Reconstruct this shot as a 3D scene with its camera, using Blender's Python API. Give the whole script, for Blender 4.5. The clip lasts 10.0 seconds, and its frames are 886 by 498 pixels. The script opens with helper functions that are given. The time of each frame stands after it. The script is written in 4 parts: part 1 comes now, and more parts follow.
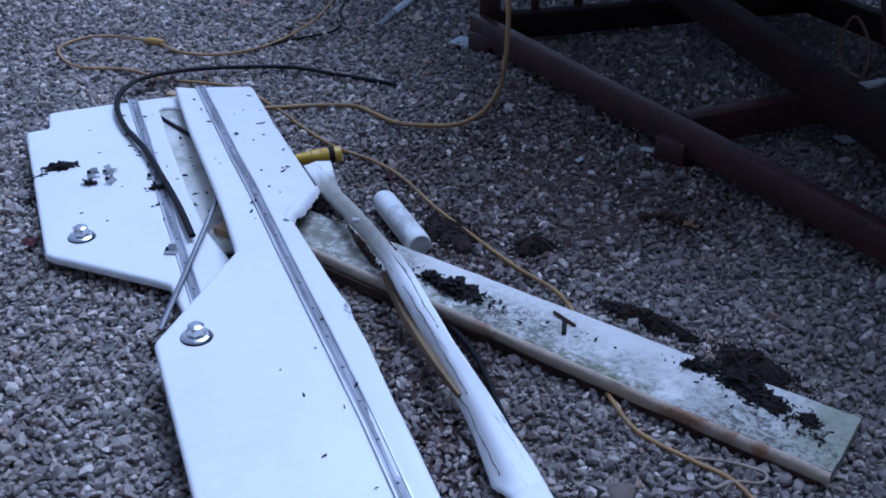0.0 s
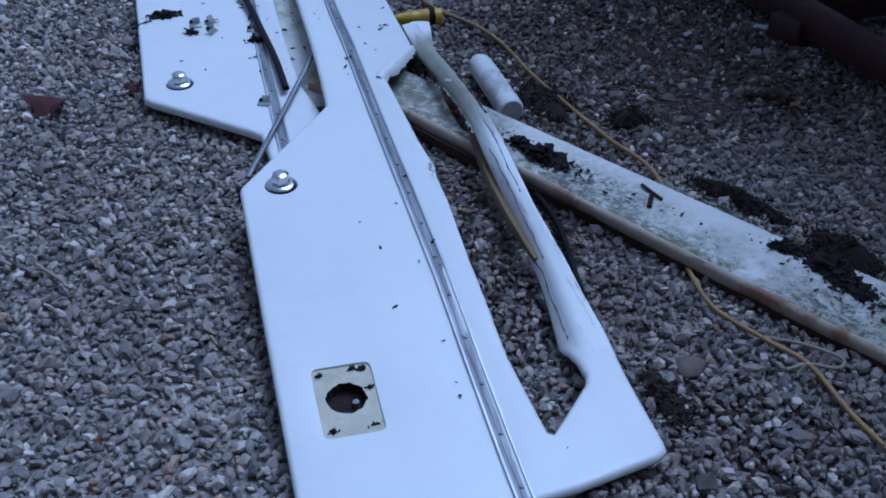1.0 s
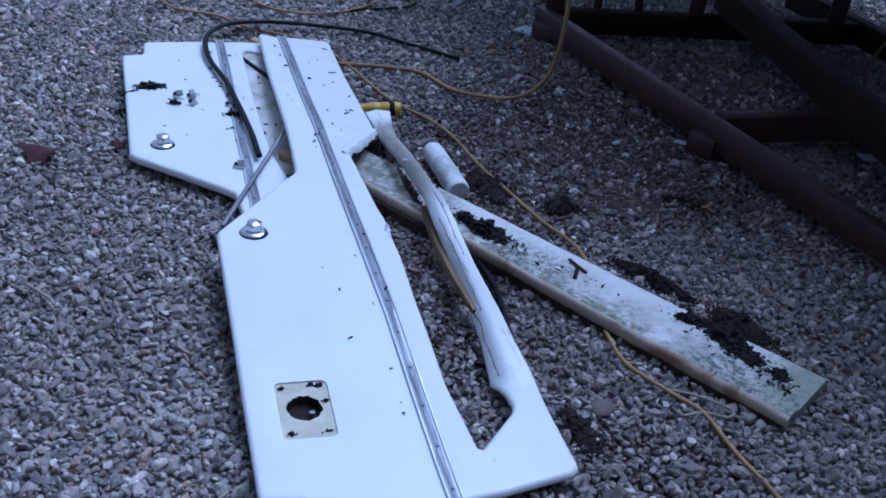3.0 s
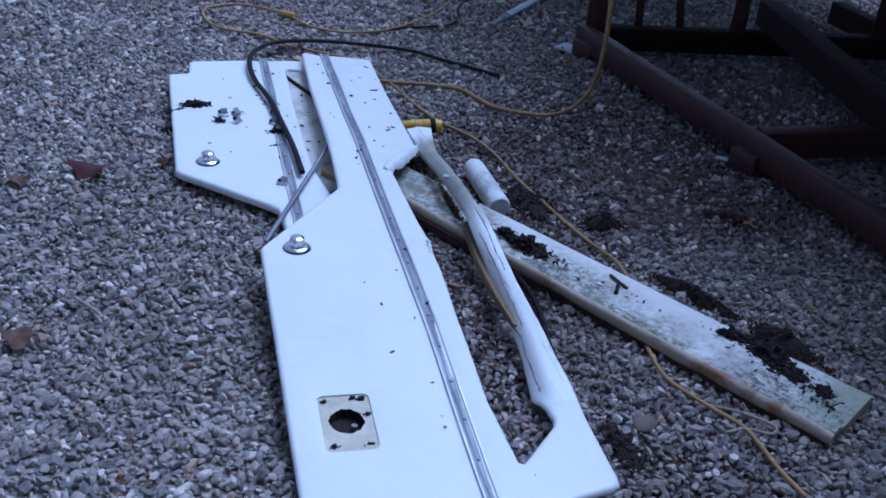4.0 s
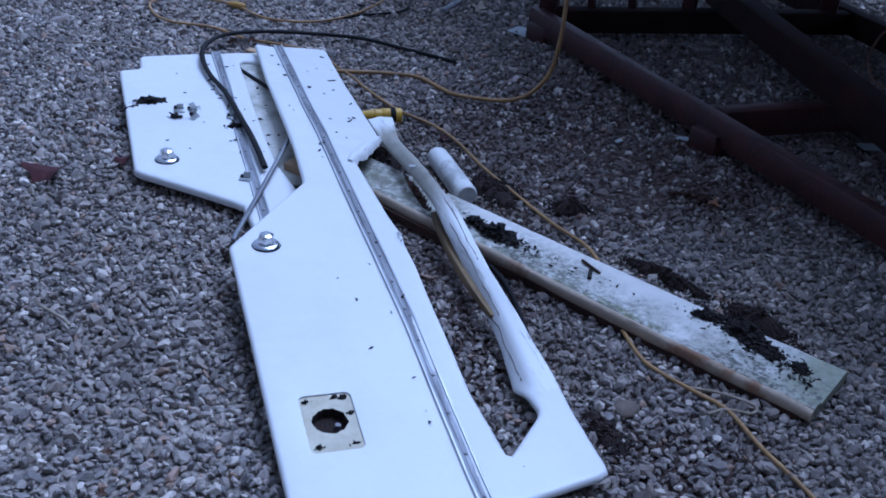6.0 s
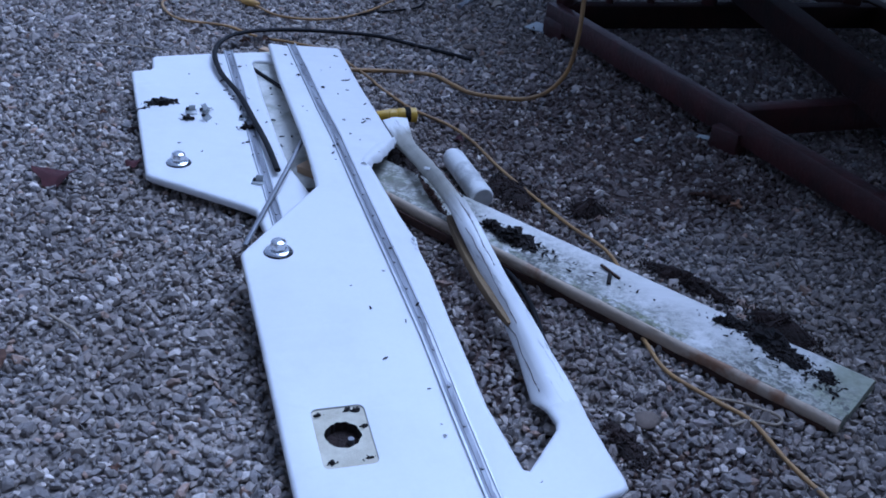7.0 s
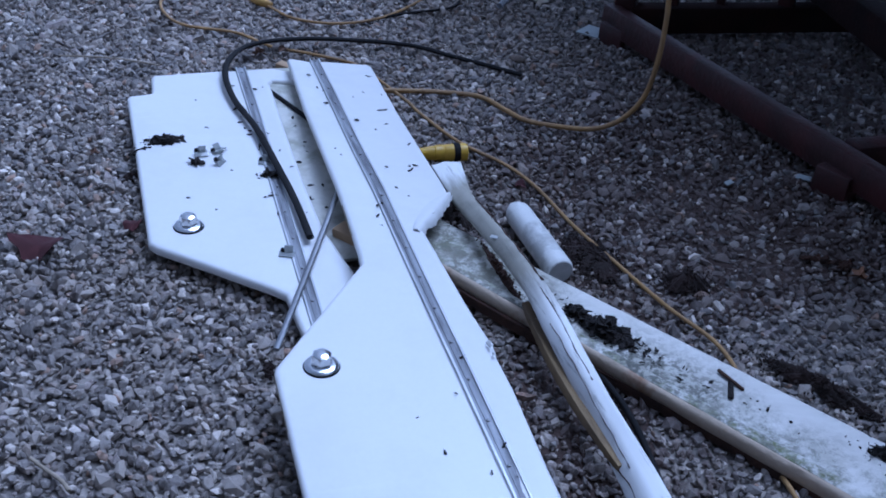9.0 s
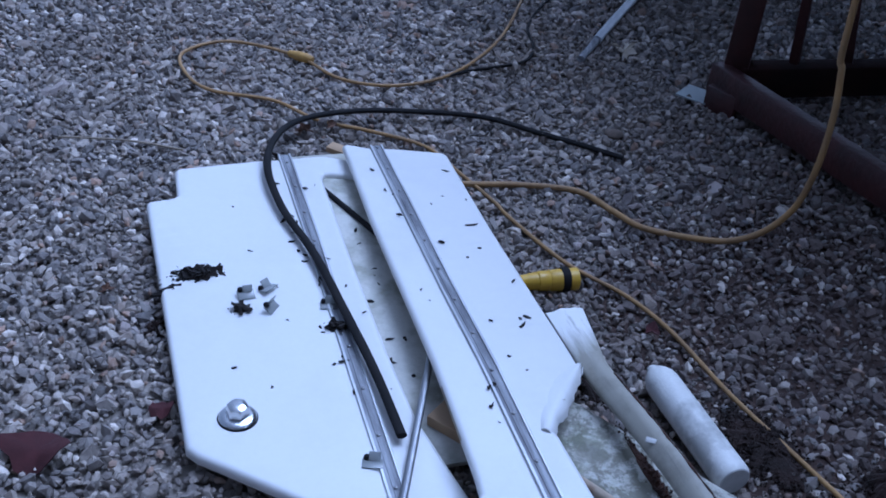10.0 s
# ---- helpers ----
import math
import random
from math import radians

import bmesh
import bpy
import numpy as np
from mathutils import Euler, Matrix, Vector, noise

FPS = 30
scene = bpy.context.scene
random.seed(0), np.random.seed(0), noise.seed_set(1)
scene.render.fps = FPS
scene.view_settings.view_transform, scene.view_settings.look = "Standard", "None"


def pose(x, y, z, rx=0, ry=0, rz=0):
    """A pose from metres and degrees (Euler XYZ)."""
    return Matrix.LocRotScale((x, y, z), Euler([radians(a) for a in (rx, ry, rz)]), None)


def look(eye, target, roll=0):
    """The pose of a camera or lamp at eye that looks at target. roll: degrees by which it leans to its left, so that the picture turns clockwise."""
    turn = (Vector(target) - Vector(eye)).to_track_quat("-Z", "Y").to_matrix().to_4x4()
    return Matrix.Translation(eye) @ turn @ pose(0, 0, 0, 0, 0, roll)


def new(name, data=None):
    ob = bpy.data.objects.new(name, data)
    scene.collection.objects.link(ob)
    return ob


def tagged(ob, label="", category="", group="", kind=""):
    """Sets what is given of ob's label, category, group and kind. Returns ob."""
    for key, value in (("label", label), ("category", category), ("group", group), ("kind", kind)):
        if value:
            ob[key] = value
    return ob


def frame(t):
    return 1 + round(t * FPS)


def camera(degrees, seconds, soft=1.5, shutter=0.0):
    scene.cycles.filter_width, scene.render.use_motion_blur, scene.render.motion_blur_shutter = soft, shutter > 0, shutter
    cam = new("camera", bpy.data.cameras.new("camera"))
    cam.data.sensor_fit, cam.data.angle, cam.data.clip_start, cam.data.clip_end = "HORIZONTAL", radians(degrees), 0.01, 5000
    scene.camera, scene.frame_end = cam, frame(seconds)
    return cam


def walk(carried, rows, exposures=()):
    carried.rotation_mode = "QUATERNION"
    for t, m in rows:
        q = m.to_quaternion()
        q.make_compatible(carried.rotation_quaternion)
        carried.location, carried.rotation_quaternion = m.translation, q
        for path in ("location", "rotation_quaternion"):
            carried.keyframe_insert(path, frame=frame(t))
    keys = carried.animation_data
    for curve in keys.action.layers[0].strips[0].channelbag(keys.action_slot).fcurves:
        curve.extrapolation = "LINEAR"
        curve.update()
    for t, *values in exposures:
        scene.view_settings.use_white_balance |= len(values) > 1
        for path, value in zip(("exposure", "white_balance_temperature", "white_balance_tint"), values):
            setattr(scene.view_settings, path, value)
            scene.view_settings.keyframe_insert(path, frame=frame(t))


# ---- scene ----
cam = camera(45.5, 10.0, soft=1.8)
PATH = [
    (0, (0.001, 0.014, 1.443), (0.021, 1.744, 0.44), 1.4),
    (0.5, (-0.037, 0.005, 1.436), (-0.065, 1.704, 0.381), 1.7),
    (1, (0.068, 0.003, 1.394), (-0.112, 1.601, 0.204), 1.1),
    (1.5, (0.117, -0.009, 1.372), (-0.116, 1.56, 0.154), 2.0),
    (2, (0.1, -0.175, 1.4), (0.014, 1.474, 0.271), 4.0),
    (2.5, (0.036, -0.31, 1.434), (-0.01, 1.381, 0.367), 6.2),
    (3, (0.058, -0.349, 1.43), (-0.014, 1.389, 0.443), 7.5),
    (3.2, (0.061, -0.358, 1.422), (-0.048, 1.39, 0.456), 7.1),
    (4.3, (0.049, -0.367, 1.435), (-0.103, 1.378, 0.469), 6.3),
    (4.5, (0.043, -0.359, 1.432), (-0.081, 1.383, 0.457), 6.4),
    (5, (0.032, -0.344, 1.438), (-0.029, 1.405, 0.47), 5.7),
    (5.2, (0.009, -0.343, 1.419), (-0.037, 1.408, 0.453), 6.2),
    (6.5, (-0.012, -0.333, 1.433), (-0.064, 1.402, 0.44), 5.5),
    (7, (-0.011, -0.274, 1.431), (-0.09, 1.457, 0.432), 5.1),
    (7.5, (0.029, -0.121, 1.407), (-0.135, 1.577, 0.364), 4.7),
    (8, (0.005, 0.027, 1.414), (-0.185, 1.687, 0.315), 5.3),
    (8.5, (-0.123, 0.156, 1.415), (-0.268, 1.84, 0.345), 4.7),
    (9, (-0.252, 0.334, 1.403), (-0.302, 2.024, 0.334), 5.7),
    (9.5, (-0.376, 0.704, 1.417), (-0.417, 2.386, 0.336), 4.5),
    (10, (-0.569, 1.058, 1.373), (-0.596, 2.726, 0.269), 6.5),
]
walk(cam, [(t, look(eye, target, roll)) for t, eye, target, roll in PATH],
     exposures=((0.0, 0.68, 4390, 17), (0.5, 0.53, 4310, 17), (1.0, 0.22, 4290, 12), (1.5, 0.44, 4340, 17), (2.0, 0.57, 4300, 17), (7.5, 0.58, 4310, 17), (9.0, 0.59, 4370, 16), (10.0, 0.58, 4370, 16)))

# ---- world, sun, exposure ----
world = bpy.data.worlds.new("world")
scene.world = world
world.use_nodes = True
wn = world.node_tree
sky = wn.nodes.new("ShaderNodeTexSky")
sky.sky_type, sky.sun_disc = "NISHITA", False
sky.sun_elevation, sky.sun_rotation = radians(64), radians(38)
sky.air_density, sky.dust_density, sky.ozone_density = 0.7, 3.0, 1.0
background = wn.nodes["Background"]
overcast = wn.nodes.new("ShaderNodeHueSaturation")
overcast.inputs["Saturation"].default_value = 0.25
wn.links.new(sky.outputs["Color"], overcast.inputs["Color"])
wn.links.new(overcast.outputs["Color"], background.inputs["Color"])
background.inputs["Strength"].default_value = 0.085
sun = new("sun", bpy.data.lights.new("sun", "SUN"))
sun.data.energy, sun.data.angle, sun.data.color = 1.2, radians(36), (0.97, 0.98, 1.0)
sun.matrix_world = look((2.7, 5.45, 9.0), (0, 2, 0))


# ---- materials ----
def shader(name, rough=0.6, metal=0.0):
    m = bpy.data.materials.new(name)
    m.use_nodes = True
    nt = m.node_tree
    b = nt.nodes["Principled BSDF"]
    b.inputs["Roughness"].default_value = rough
    b.inputs["Metallic"].default_value = metal
    return m, nt, b


def node(nt, kind, **values):
    n = nt.nodes.new(kind)
    for k, v in values.items():
        n.inputs[k].default_value = v
    return n


def noise_fac(nt, scale, detail=4.0, rough=0.6, lo=0.35, hi=0.65, stretch=None):
    """Noise on object coordinates, spread between lo and hi to 0..1."""
    tc = nt.nodes.new("ShaderNodeTexCoord")
    n = node(nt, "ShaderNodeTexNoise", Scale=scale, Detail=detail, Roughness=rough)
    if stretch:
        mp = nt.nodes.new("ShaderNodeMapping")
        mp.inputs["Scale"].default_value = stretch
        nt.links.new(tc.outputs["Object"], mp.inputs["Vector"])
        nt.links.new(mp.outputs["Vector"], n.inputs["Vector"])
    else:
        nt.links.new(tc.outputs["Object"], n.inputs["Vector"])
    mr = node(nt, "ShaderNodeMapRange", **{"From Min": lo, "From Max": hi})
    nt.links.new(n.outputs["Fac"], mr.inputs["Value"])
    return mr.outputs["Result"]


def mixed(nt, fac, a, b):
    mx = nt.nodes.new("ShaderNodeMix")
    mx.data_type = "RGBA"
    for socket, value in ((mx.inputs[0], fac), (mx.inputs[6], a), (mx.inputs[7], b)):
        if isinstance(value, bpy.types.NodeSocket):
            nt.links.new(value, socket)
        elif isinstance(value, tuple):
            socket.default_value = (*value, 1.0) if len(value) == 3 else value
        else:
            socket.default_value = value
    return mx.outputs[2]


def bumped(nt, b, height, strength=0.3, distance=0.002):
    bp = node(nt, "ShaderNodeBump", Strength=strength, Distance=distance)
    nt.links.new(height, bp.inputs["Height"])
    nt.links.new(bp.outputs["Normal"], b.inputs["Normal"])


def two_tone(name, a, b_col, scale, rough=0.6, metal=0.0, lo=0.35, hi=0.65, bump=0.2, fine=None, stretch=None, dist=0.002):
    """Two colours by coarse noise, and fine noise for grain and relief."""
    m, nt, b = shader(name, rough, metal)
    f1 = noise_fac(nt, scale, lo=lo, hi=hi, stretch=stretch)
    f2 = noise_fac(nt, fine or scale * 12, 3.0, 0.6, 0.3, 0.7, stretch=stretch)
    col = mixed(nt, f1, a, b_col)
    dark = tuple(c * 0.72 for c in a)
    f3 = node(nt, "ShaderNodeMath")
    f3.operation = "MULTIPLY"
    nt.links.new(f2, f3.inputs[0])
    f3.inputs[1].default_value = 0.35
    nt.links.new(mixed(nt, f3.outputs[0], col, dark), b.inputs["Base Color"])
    if bump:
        bumped(nt, b, f2, bump, dist)
    return m


def stone_material():
    """Mixed crushed stone: every stone takes its own grey, blue-grey, buff or brown, with mineral speckle."""
    m, nt, b = shader("gravel_stone", 0.75)
    geo = nt.nodes.new("ShaderNodeNewGeometry")
    ramp = nt.nodes.new("ShaderNodeValToRGB")
    ramp.color_ramp.interpolation = "CONSTANT"
    stops = [(0.0, (0.060, 0.058, 0.060)), (0.12, (0.15, 0.145, 0.145)), (0.26, (0.27, 0.255, 0.24)), (0.39, (0.20, 0.195, 0.195)), (0.49, (0.38, 0.36, 0.335)),
             (0.60, (0.28, 0.245, 0.215)), (0.69, (0.50, 0.48, 0.45)), (0.78, (0.105, 0.098, 0.10)), (0.87, (0.74, 0.72, 0.69)), (0.935, (0.36, 0.33, 0.33)), (0.975, (0.34, 0.23, 0.16))]
    els = ramp.color_ramp.elements
    while len(els) < len(stops):
        els.new(0.5)
    for e, (p, c) in zip(els, stops):
        e.position, e.color = p, (c[0] * 1.09, c[1], c[2] * 0.92, 1)
    nt.links.new(geo.outputs["Random Per Island"], ramp.inputs["Fac"])
    fine = noise_fac(nt, 260.0, 3.0, 0.7, 0.3, 0.7)
    veins = noise_fac(nt, 70.0, 3.0, 0.6, 0.35, 0.7)
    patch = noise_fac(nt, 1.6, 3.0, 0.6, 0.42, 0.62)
    c1 = mixed(nt, fine, ramp.outputs["Color"], (0.16, 0.15, 0.15))
    half = node(nt, "ShaderNodeMath")
    half.operation = "MULTIPLY"
    half.inputs[1].default_value = 0.35
    nt.links.new(veins, half.inputs[0])
    c1 = mixed(nt, half.outputs[0], mixed(nt, 0.35, ramp.outputs["Color"], c1), (0.42, 0.40, 0.39))
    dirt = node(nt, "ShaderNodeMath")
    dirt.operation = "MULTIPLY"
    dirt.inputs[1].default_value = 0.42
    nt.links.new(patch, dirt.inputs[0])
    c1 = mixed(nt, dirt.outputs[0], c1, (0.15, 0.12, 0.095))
    # torn panel to cradle: brown patches for spilled earth, with shade painted in
    tc = nt.nodes.new("ShaderNodeTexCoord")
    dark_noise = noise_fac(nt, 22.0, 6.0, 0.75, 0.40, 0.60)
    # some stones are darkened all over, others keep their colour
    many = node(nt, "ShaderNodeMath")
    many.operation = "MULTIPLY"
    many.inputs[1].default_value = 37.7
    nt.links.new(geo.outputs["Random Per Island"], many.inputs[0])
    lot = node(nt, "ShaderNodeMath")
    lot.operation = "FRACT"
    nt.links.new(many.outputs[0], lot.inputs[0])
    dark_stones = node(nt, "ShaderNodeMath")
    dark_stones.operation = "GREATER_THAN"
    dark_stones.inputs[1].default_value = 0.30
    nt.links.new(lot.outputs[0], dark_stones.inputs[0])
    for x, y, r, most, by in ((0.25, 2.90, 0.80, 0.55, dark_stones.outputs[0]), (0.90, 3.40, 1.20, 0.72, dark_stones.outputs[0]), (-0.05, 1.92, 0.52, 0.90, dark_noise), (0.45, 1.45, 0.35, 0.6, dark_noise)):
        dist = node(nt, "ShaderNodeVectorMath")
        dist.operation = "DISTANCE"
        dist.inputs[1].default_value = (x, y, 0.01)
        nt.links.new(tc.outputs["Object"], dist.inputs[0])
        near_by = node(nt, "ShaderNodeMapRange", **{"From Min": r, "From Max": r * 0.6, "To Min": 0.0, "To Max": most})
        nt.links.new(dist.outputs["Value"], near_by.inputs["Value"])
        both = node(nt, "ShaderNodeMath")
        both.operation = "MULTIPLY"
        nt.links.new(near_by.outputs["Result"], both.inputs[0])
        nt.links.new(by, both.inputs[1])
        c1 = mixed(nt, both.outputs[0], c1, (0.074, 0.050, 0.043))
    nt.links.new(c1, b.inputs["Base Color"])
    bumped(nt, b, fine, 0.35, 0.002)
    return m


def ground_material():
    """Fines between the stones near by, and stone-sized cells farther out."""
    m, nt, b = shader("gravel_bed", 0.9)
    tc = nt.nodes.new("ShaderNodeTexCoord")
    v = node(nt, "ShaderNodeTexVoronoi", Scale=48.0)
    nt.links.new(tc.outputs["Object"], v.inputs["Vector"])
    ramp = nt.nodes.new("ShaderNodeValToRGB")
    ramp.color_ramp.elements[0].color = (0.055, 0.047, 0.042, 1)
    ramp.color_ramp.elements[1].color = (0.42, 0.375, 0.33, 1)
    nt.links.new(v.outputs["Color"], ramp.inputs["Fac"])
    n = node(nt, "ShaderNodeMath")
    n.operation = "MULTIPLY"
    n.inputs[1].default_value = 0.35
    nt.links.new(noise_fac(nt, 1.2), n.inputs[0])
    nt.links.new(mixed(nt, n.outputs[0], ramp.outputs["Color"], (0.09, 0.08, 0.075)), b.inputs["Base Color"])
    bumped(nt, b, v.outputs["Distance"], 0.8, 0.01)
    return m


def board_material():
    """Chalky white paint on an old board, worn to grey-green, with algae and grime that gather in blotches."""
    m, nt, b = shader("weathered_paint", 0.75)
    blot = noise_fac(nt, 9.0, 6.0, 0.72, 0.46, 0.55)
    spots = noise_fac(nt, 55.0, 5.0, 0.75, 0.47, 0.55)
    green = noise_fac(nt, 5.0, 5.0, 0.65, 0.60, 0.72)
    broad = noise_fac(nt, 3.2, 4.0, 0.6, 0.38, 0.56)
    grain = noise_fac(nt, 30.0, 4.0, 0.6, 0.3, 0.7, stretch=(0.15, 1, 1))
    base = mixed(nt, grain, (0.68, 0.665, 0.63), (0.60, 0.585, 0.55))
    worn = node(nt, "ShaderNodeMath")
    worn.operation = "MULTIPLY"
    nt.links.new(blot, worn.inputs[0])
    # grime settles along the low edge and at the far tip, in broken patches
    tc = nt.nodes.new("ShaderNodeTexCoord")
    across = node(nt, "ShaderNodeVectorMath")
    across.operation = "DOT_PRODUCT"
    across.inputs[1].default_value = (0.592, 0.806, 0.0)
    along = node(nt, "ShaderNodeVectorMath")
    along.operation = "DOT_PRODUCT"
    along.inputs[1].default_value = (0.806, -0.592, 0.0)
    for vm in (across, along):
        nt.links.new(tc.outputs["Object"], vm.inputs[0])
    # the far half stayed cleaner than the low half
    cleaner = node(nt, "ShaderNodeMapRange", **{"From Min": 1.90, "From Max": 1.80, "To Min": 0.12, "To Max": 1.0})
    nt.links.new(across.outputs["Value"], cleaner.inputs["Value"])
    dirty = node(nt, "ShaderNodeMath")
    dirty.operation = "MULTIPLY"
    nt.links.new(broad, dirty.inputs[0])
    nt.links.new(cleaner.outputs["Result"], dirty.inputs[1])
    nt.links.new(dirty.outputs[0], worn.inputs[1])
    low = node(nt, "ShaderNodeMapRange", **{"From Min": 1.885, "From Max": 1.770, "To Min": 0.0, "To Max": 0.80})
    tip = node(nt, "ShaderNodeMapRange", **{"From Min": -0.52, "From Max": -0.32, "To Min": 0.0, "To Max": 0.9})
    head = node(nt, "ShaderNodeMapRange", **{"From Min": -1.40, "From Max": -1.52, "To Min": 0.0, "To Max": 1.0})
    nt.links.new(across.outputs["Value"], low.inputs["Value"])
    nt.links.new(along.outputs["Value"], tip.inputs["Value"])
    grime = node(nt, "ShaderNodeMath")
    grime.operation = "MAXIMUM"
    nt.links.new(low.outputs["Result"], grime.inputs[0])
    nt.links.new(tip.outputs["Result"], grime.inputs[1])
    nt.links.new(along.outputs["Value"], head.inputs["Value"])
    grime2 = node(nt, "ShaderNodeMath")
    grime2.operation = "MAXIMUM"
    nt.links.new(grime.outputs[0], grime2.inputs[0])
    nt.links.new(head.outputs["Result"], grime2.inputs[1])
    grime = grime2
    rag = noise_fac(nt, 13.0, 7.0, 0.78, 0.38, 0.56)
    ragged = node(nt, "ShaderNodeMath")
    ragged.operation = "MULTIPLY"
    nt.links.new(grime.outputs[0], ragged.inputs[0])
    nt.links.new(rag, ragged.inputs[1])
    base = mixed(nt, ragged.outputs[0], base, (0.30, 0.295, 0.245))
    # overall darker tone at the end under the tear, its shade included
    duller = node(nt, "ShaderNodeMath")
    duller.operation = "MULTIPLY"
    duller.inputs[1].default_value = 0.55
    nt.links.new(head.outputs["Result"], duller.inputs[0])
    base = mixed(nt, duller.outputs[0], base, (0.38, 0.37, 0.32))
    # black lichen specks, thickest where the grime is
    speck = noise_fac(nt, 60.0, 6.0, 0.8, 0.49, 0.57)
    inked = node(nt, "ShaderNodeMath")
    inked.operation = "MULTIPLY"
    nt.links.new(speck, inked.inputs[0])
    nt.links.new(ragged.outputs[0], inked.inputs[1])
    base = mixed(nt, inked.outputs[0], base, (0.085, 0.09, 0.075))
    # large dark patches at the end under the tear: stains, with the cavity's shade added
    large = noise_fac(nt, 15.0, 6.0, 0.7, 0.46, 0.54)
    head_dark = node(nt, "ShaderNodeMath")
    head_dark.operation = "MULTIPLY"
    nt.links.new(large, head_dark.inputs[0])
    nt.links.new(head.outputs["Result"], head_dark.inputs[1])
    base = mixed(nt, head_dark.outputs[0], base, (0.155, 0.15, 0.115))
    end = node(nt, "ShaderNodeMapRange", **{"From Min": -0.43, "From Max": -0.38, "To Min": 0.0, "To Max": 0.8})
    nt.links.new(along.outputs["Value"], end.inputs["Value"])
    base = mixed(nt, end.outputs["Result"], base, (0.27, 0.29, 0.20))
    strip = node(nt, "ShaderNodeMapRange", **{"From Min": 1.775, "From Max": 1.755, "To Min": 0.0, "To Max": 1.0})
    nt.links.new(across.outputs["Value"], strip.inputs["Value"])
    moss = noise_fac(nt, 6.5, 6.0, 0.8, 0.47, 0.60)
    mossy = node(nt, "ShaderNodeMath")
    mossy.operation = "MULTIPLY"
    nt.links.new(strip.outputs["Result"], mossy.inputs[0])
    nt.links.new(moss, mossy.inputs[1])
    base = mixed(nt, mossy.outputs[0], base, (0.13, 0.15, 0.06))
    c = mixed(nt, worn.outputs[0], base, (0.37, 0.36, 0.315))
    sp = node(nt, "ShaderNodeMath")
    sp.operation = "MULTIPLY"
    nt.links.new(spots, sp.inputs[0])
    nt.links.new(dirty.outputs[0], sp.inputs[1])
    c = mixed(nt, sp.outputs[0], c, (0.10, 0.10, 0.085))
    gm = node(nt, "ShaderNodeMath")
    gm.operation = "MULTIPLY"
    gm.inputs[1].default_value = 0.25
    nt.links.new(green, gm.inputs[0])
    nt.links.new(mixed(nt, gm.outputs[0], c, (0.26, 0.31, 0.16)), b.inputs["Base Color"])
    bumped(nt, b, grain, 0.3, 0.002)
    return m


def gelcoat_material():
    """White moulded skin: faint grey scuffs, slight orange peel."""
    m, nt, b = shader("white_skin", 0.42)
    scuff = noise_fac(nt, 5.0, 6.0, 0.7, 0.50, 0.75)
    fine = noise_fac(nt, 90.0, 3.0, 0.6, 0.4, 0.8)
    half = node(nt, "ShaderNodeMath")
    half.operation = "MULTIPLY"
    half.inputs[1].default_value = 0.35
    nt.links.new(scuff, half.inputs[0])
    c = mixed(nt, half.outputs[0], (0.66, 0.66, 0.655), (0.55, 0.55, 0.545))
    sp = node(nt, "ShaderNodeMath")
    sp.operation = "MULTIPLY"
    sp.inputs[1].default_value = 0.08
    nt.links.new(fine, sp.inputs[0])
    nt.links.new(mixed(nt, sp.outputs[0], c, (0.45, 0.44, 0.42)), b.inputs["Base Color"])
    wave = noise_fac(nt, 7.0, 2.0, 0.5, 0.2, 0.8)
    bumped(nt, b, wave, 0.20, 0.014)
    return m


def rail_material():
    """White skin that is soiled to beige along the torn stretch of the rail, in long ragged streaks."""
    m, nt, b = shader("soiled_skin", 0.55)
    tc = nt.nodes.new("ShaderNodeTexCoord")
    sep = nt.nodes.new("ShaderNodeSeparateXYZ")
    nt.links.new(tc.outputs["Object"], sep.inputs[0])
    streak = noise_fac(nt, 26.0, 5.0, 0.65, 0.25, 0.75, stretch=(1, 0.12, 1))
    blot = noise_fac(nt, 16.0, 5.0, 0.7, 0.45, 0.62)
    wob = node(nt, "ShaderNodeMath")
    wob.operation = "MULTIPLY_ADD"
    wob.inputs[1].default_value = 0.12
    nt.links.new(streak, wob.inputs[0])
    nt.links.new(sep.outputs["Y"], wob.inputs[2])
    up = node(nt, "ShaderNodeMapRange", **{"From Min": 1.04, "From Max": 1.20})
    down = node(nt, "ShaderNodeMapRange", **{"From Min": 1.69, "From Max": 1.60})
    nt.links.new(wob.outputs[0], up.inputs["Value"])
    nt.links.new(wob.outputs[0], down.inputs["Value"])
    both = node(nt, "ShaderNodeMath")
    both.operation = "MULTIPLY"
    nt.links.new(up.outputs["Result"], both.inputs[0])
    nt.links.new(down.outputs["Result"], both.inputs[1])
    part_of = node(nt, "ShaderNodeMath")
    part_of.operation = "MULTIPLY"
    part_of.inputs[1].default_value = 0.95
    nt.links.new(both.outputs[0], part_of.inputs[0])
    beige = mixed(nt, blot, (0.25, 0.235, 0.185), (0.13, 0.118, 0.085))
    beige = mixed(nt, streak, beige, (0.30, 0.285, 0.24))
    lines = noise_fac(nt, 60.0, 5.0, 0.7, 0.56, 0.66, stretch=(1, 0.05, 1))
    faint = node(nt, "ShaderNodeMath")
    faint.operation = "MULTIPLY"
    faint.inputs[1].default_value = 0.7
    nt.links.new(lines, faint.inputs[0])
    c = mixed(nt, part_of.outputs[0], (0.71, 0.71, 0.70), beige)
    nt.links.new(mixed(nt, faint.outputs[0], c, (0.20, 0.19, 0.17)), b.inputs["Base Color"])
    bumped(nt, b, streak, 0.14, 0.003)
    return m


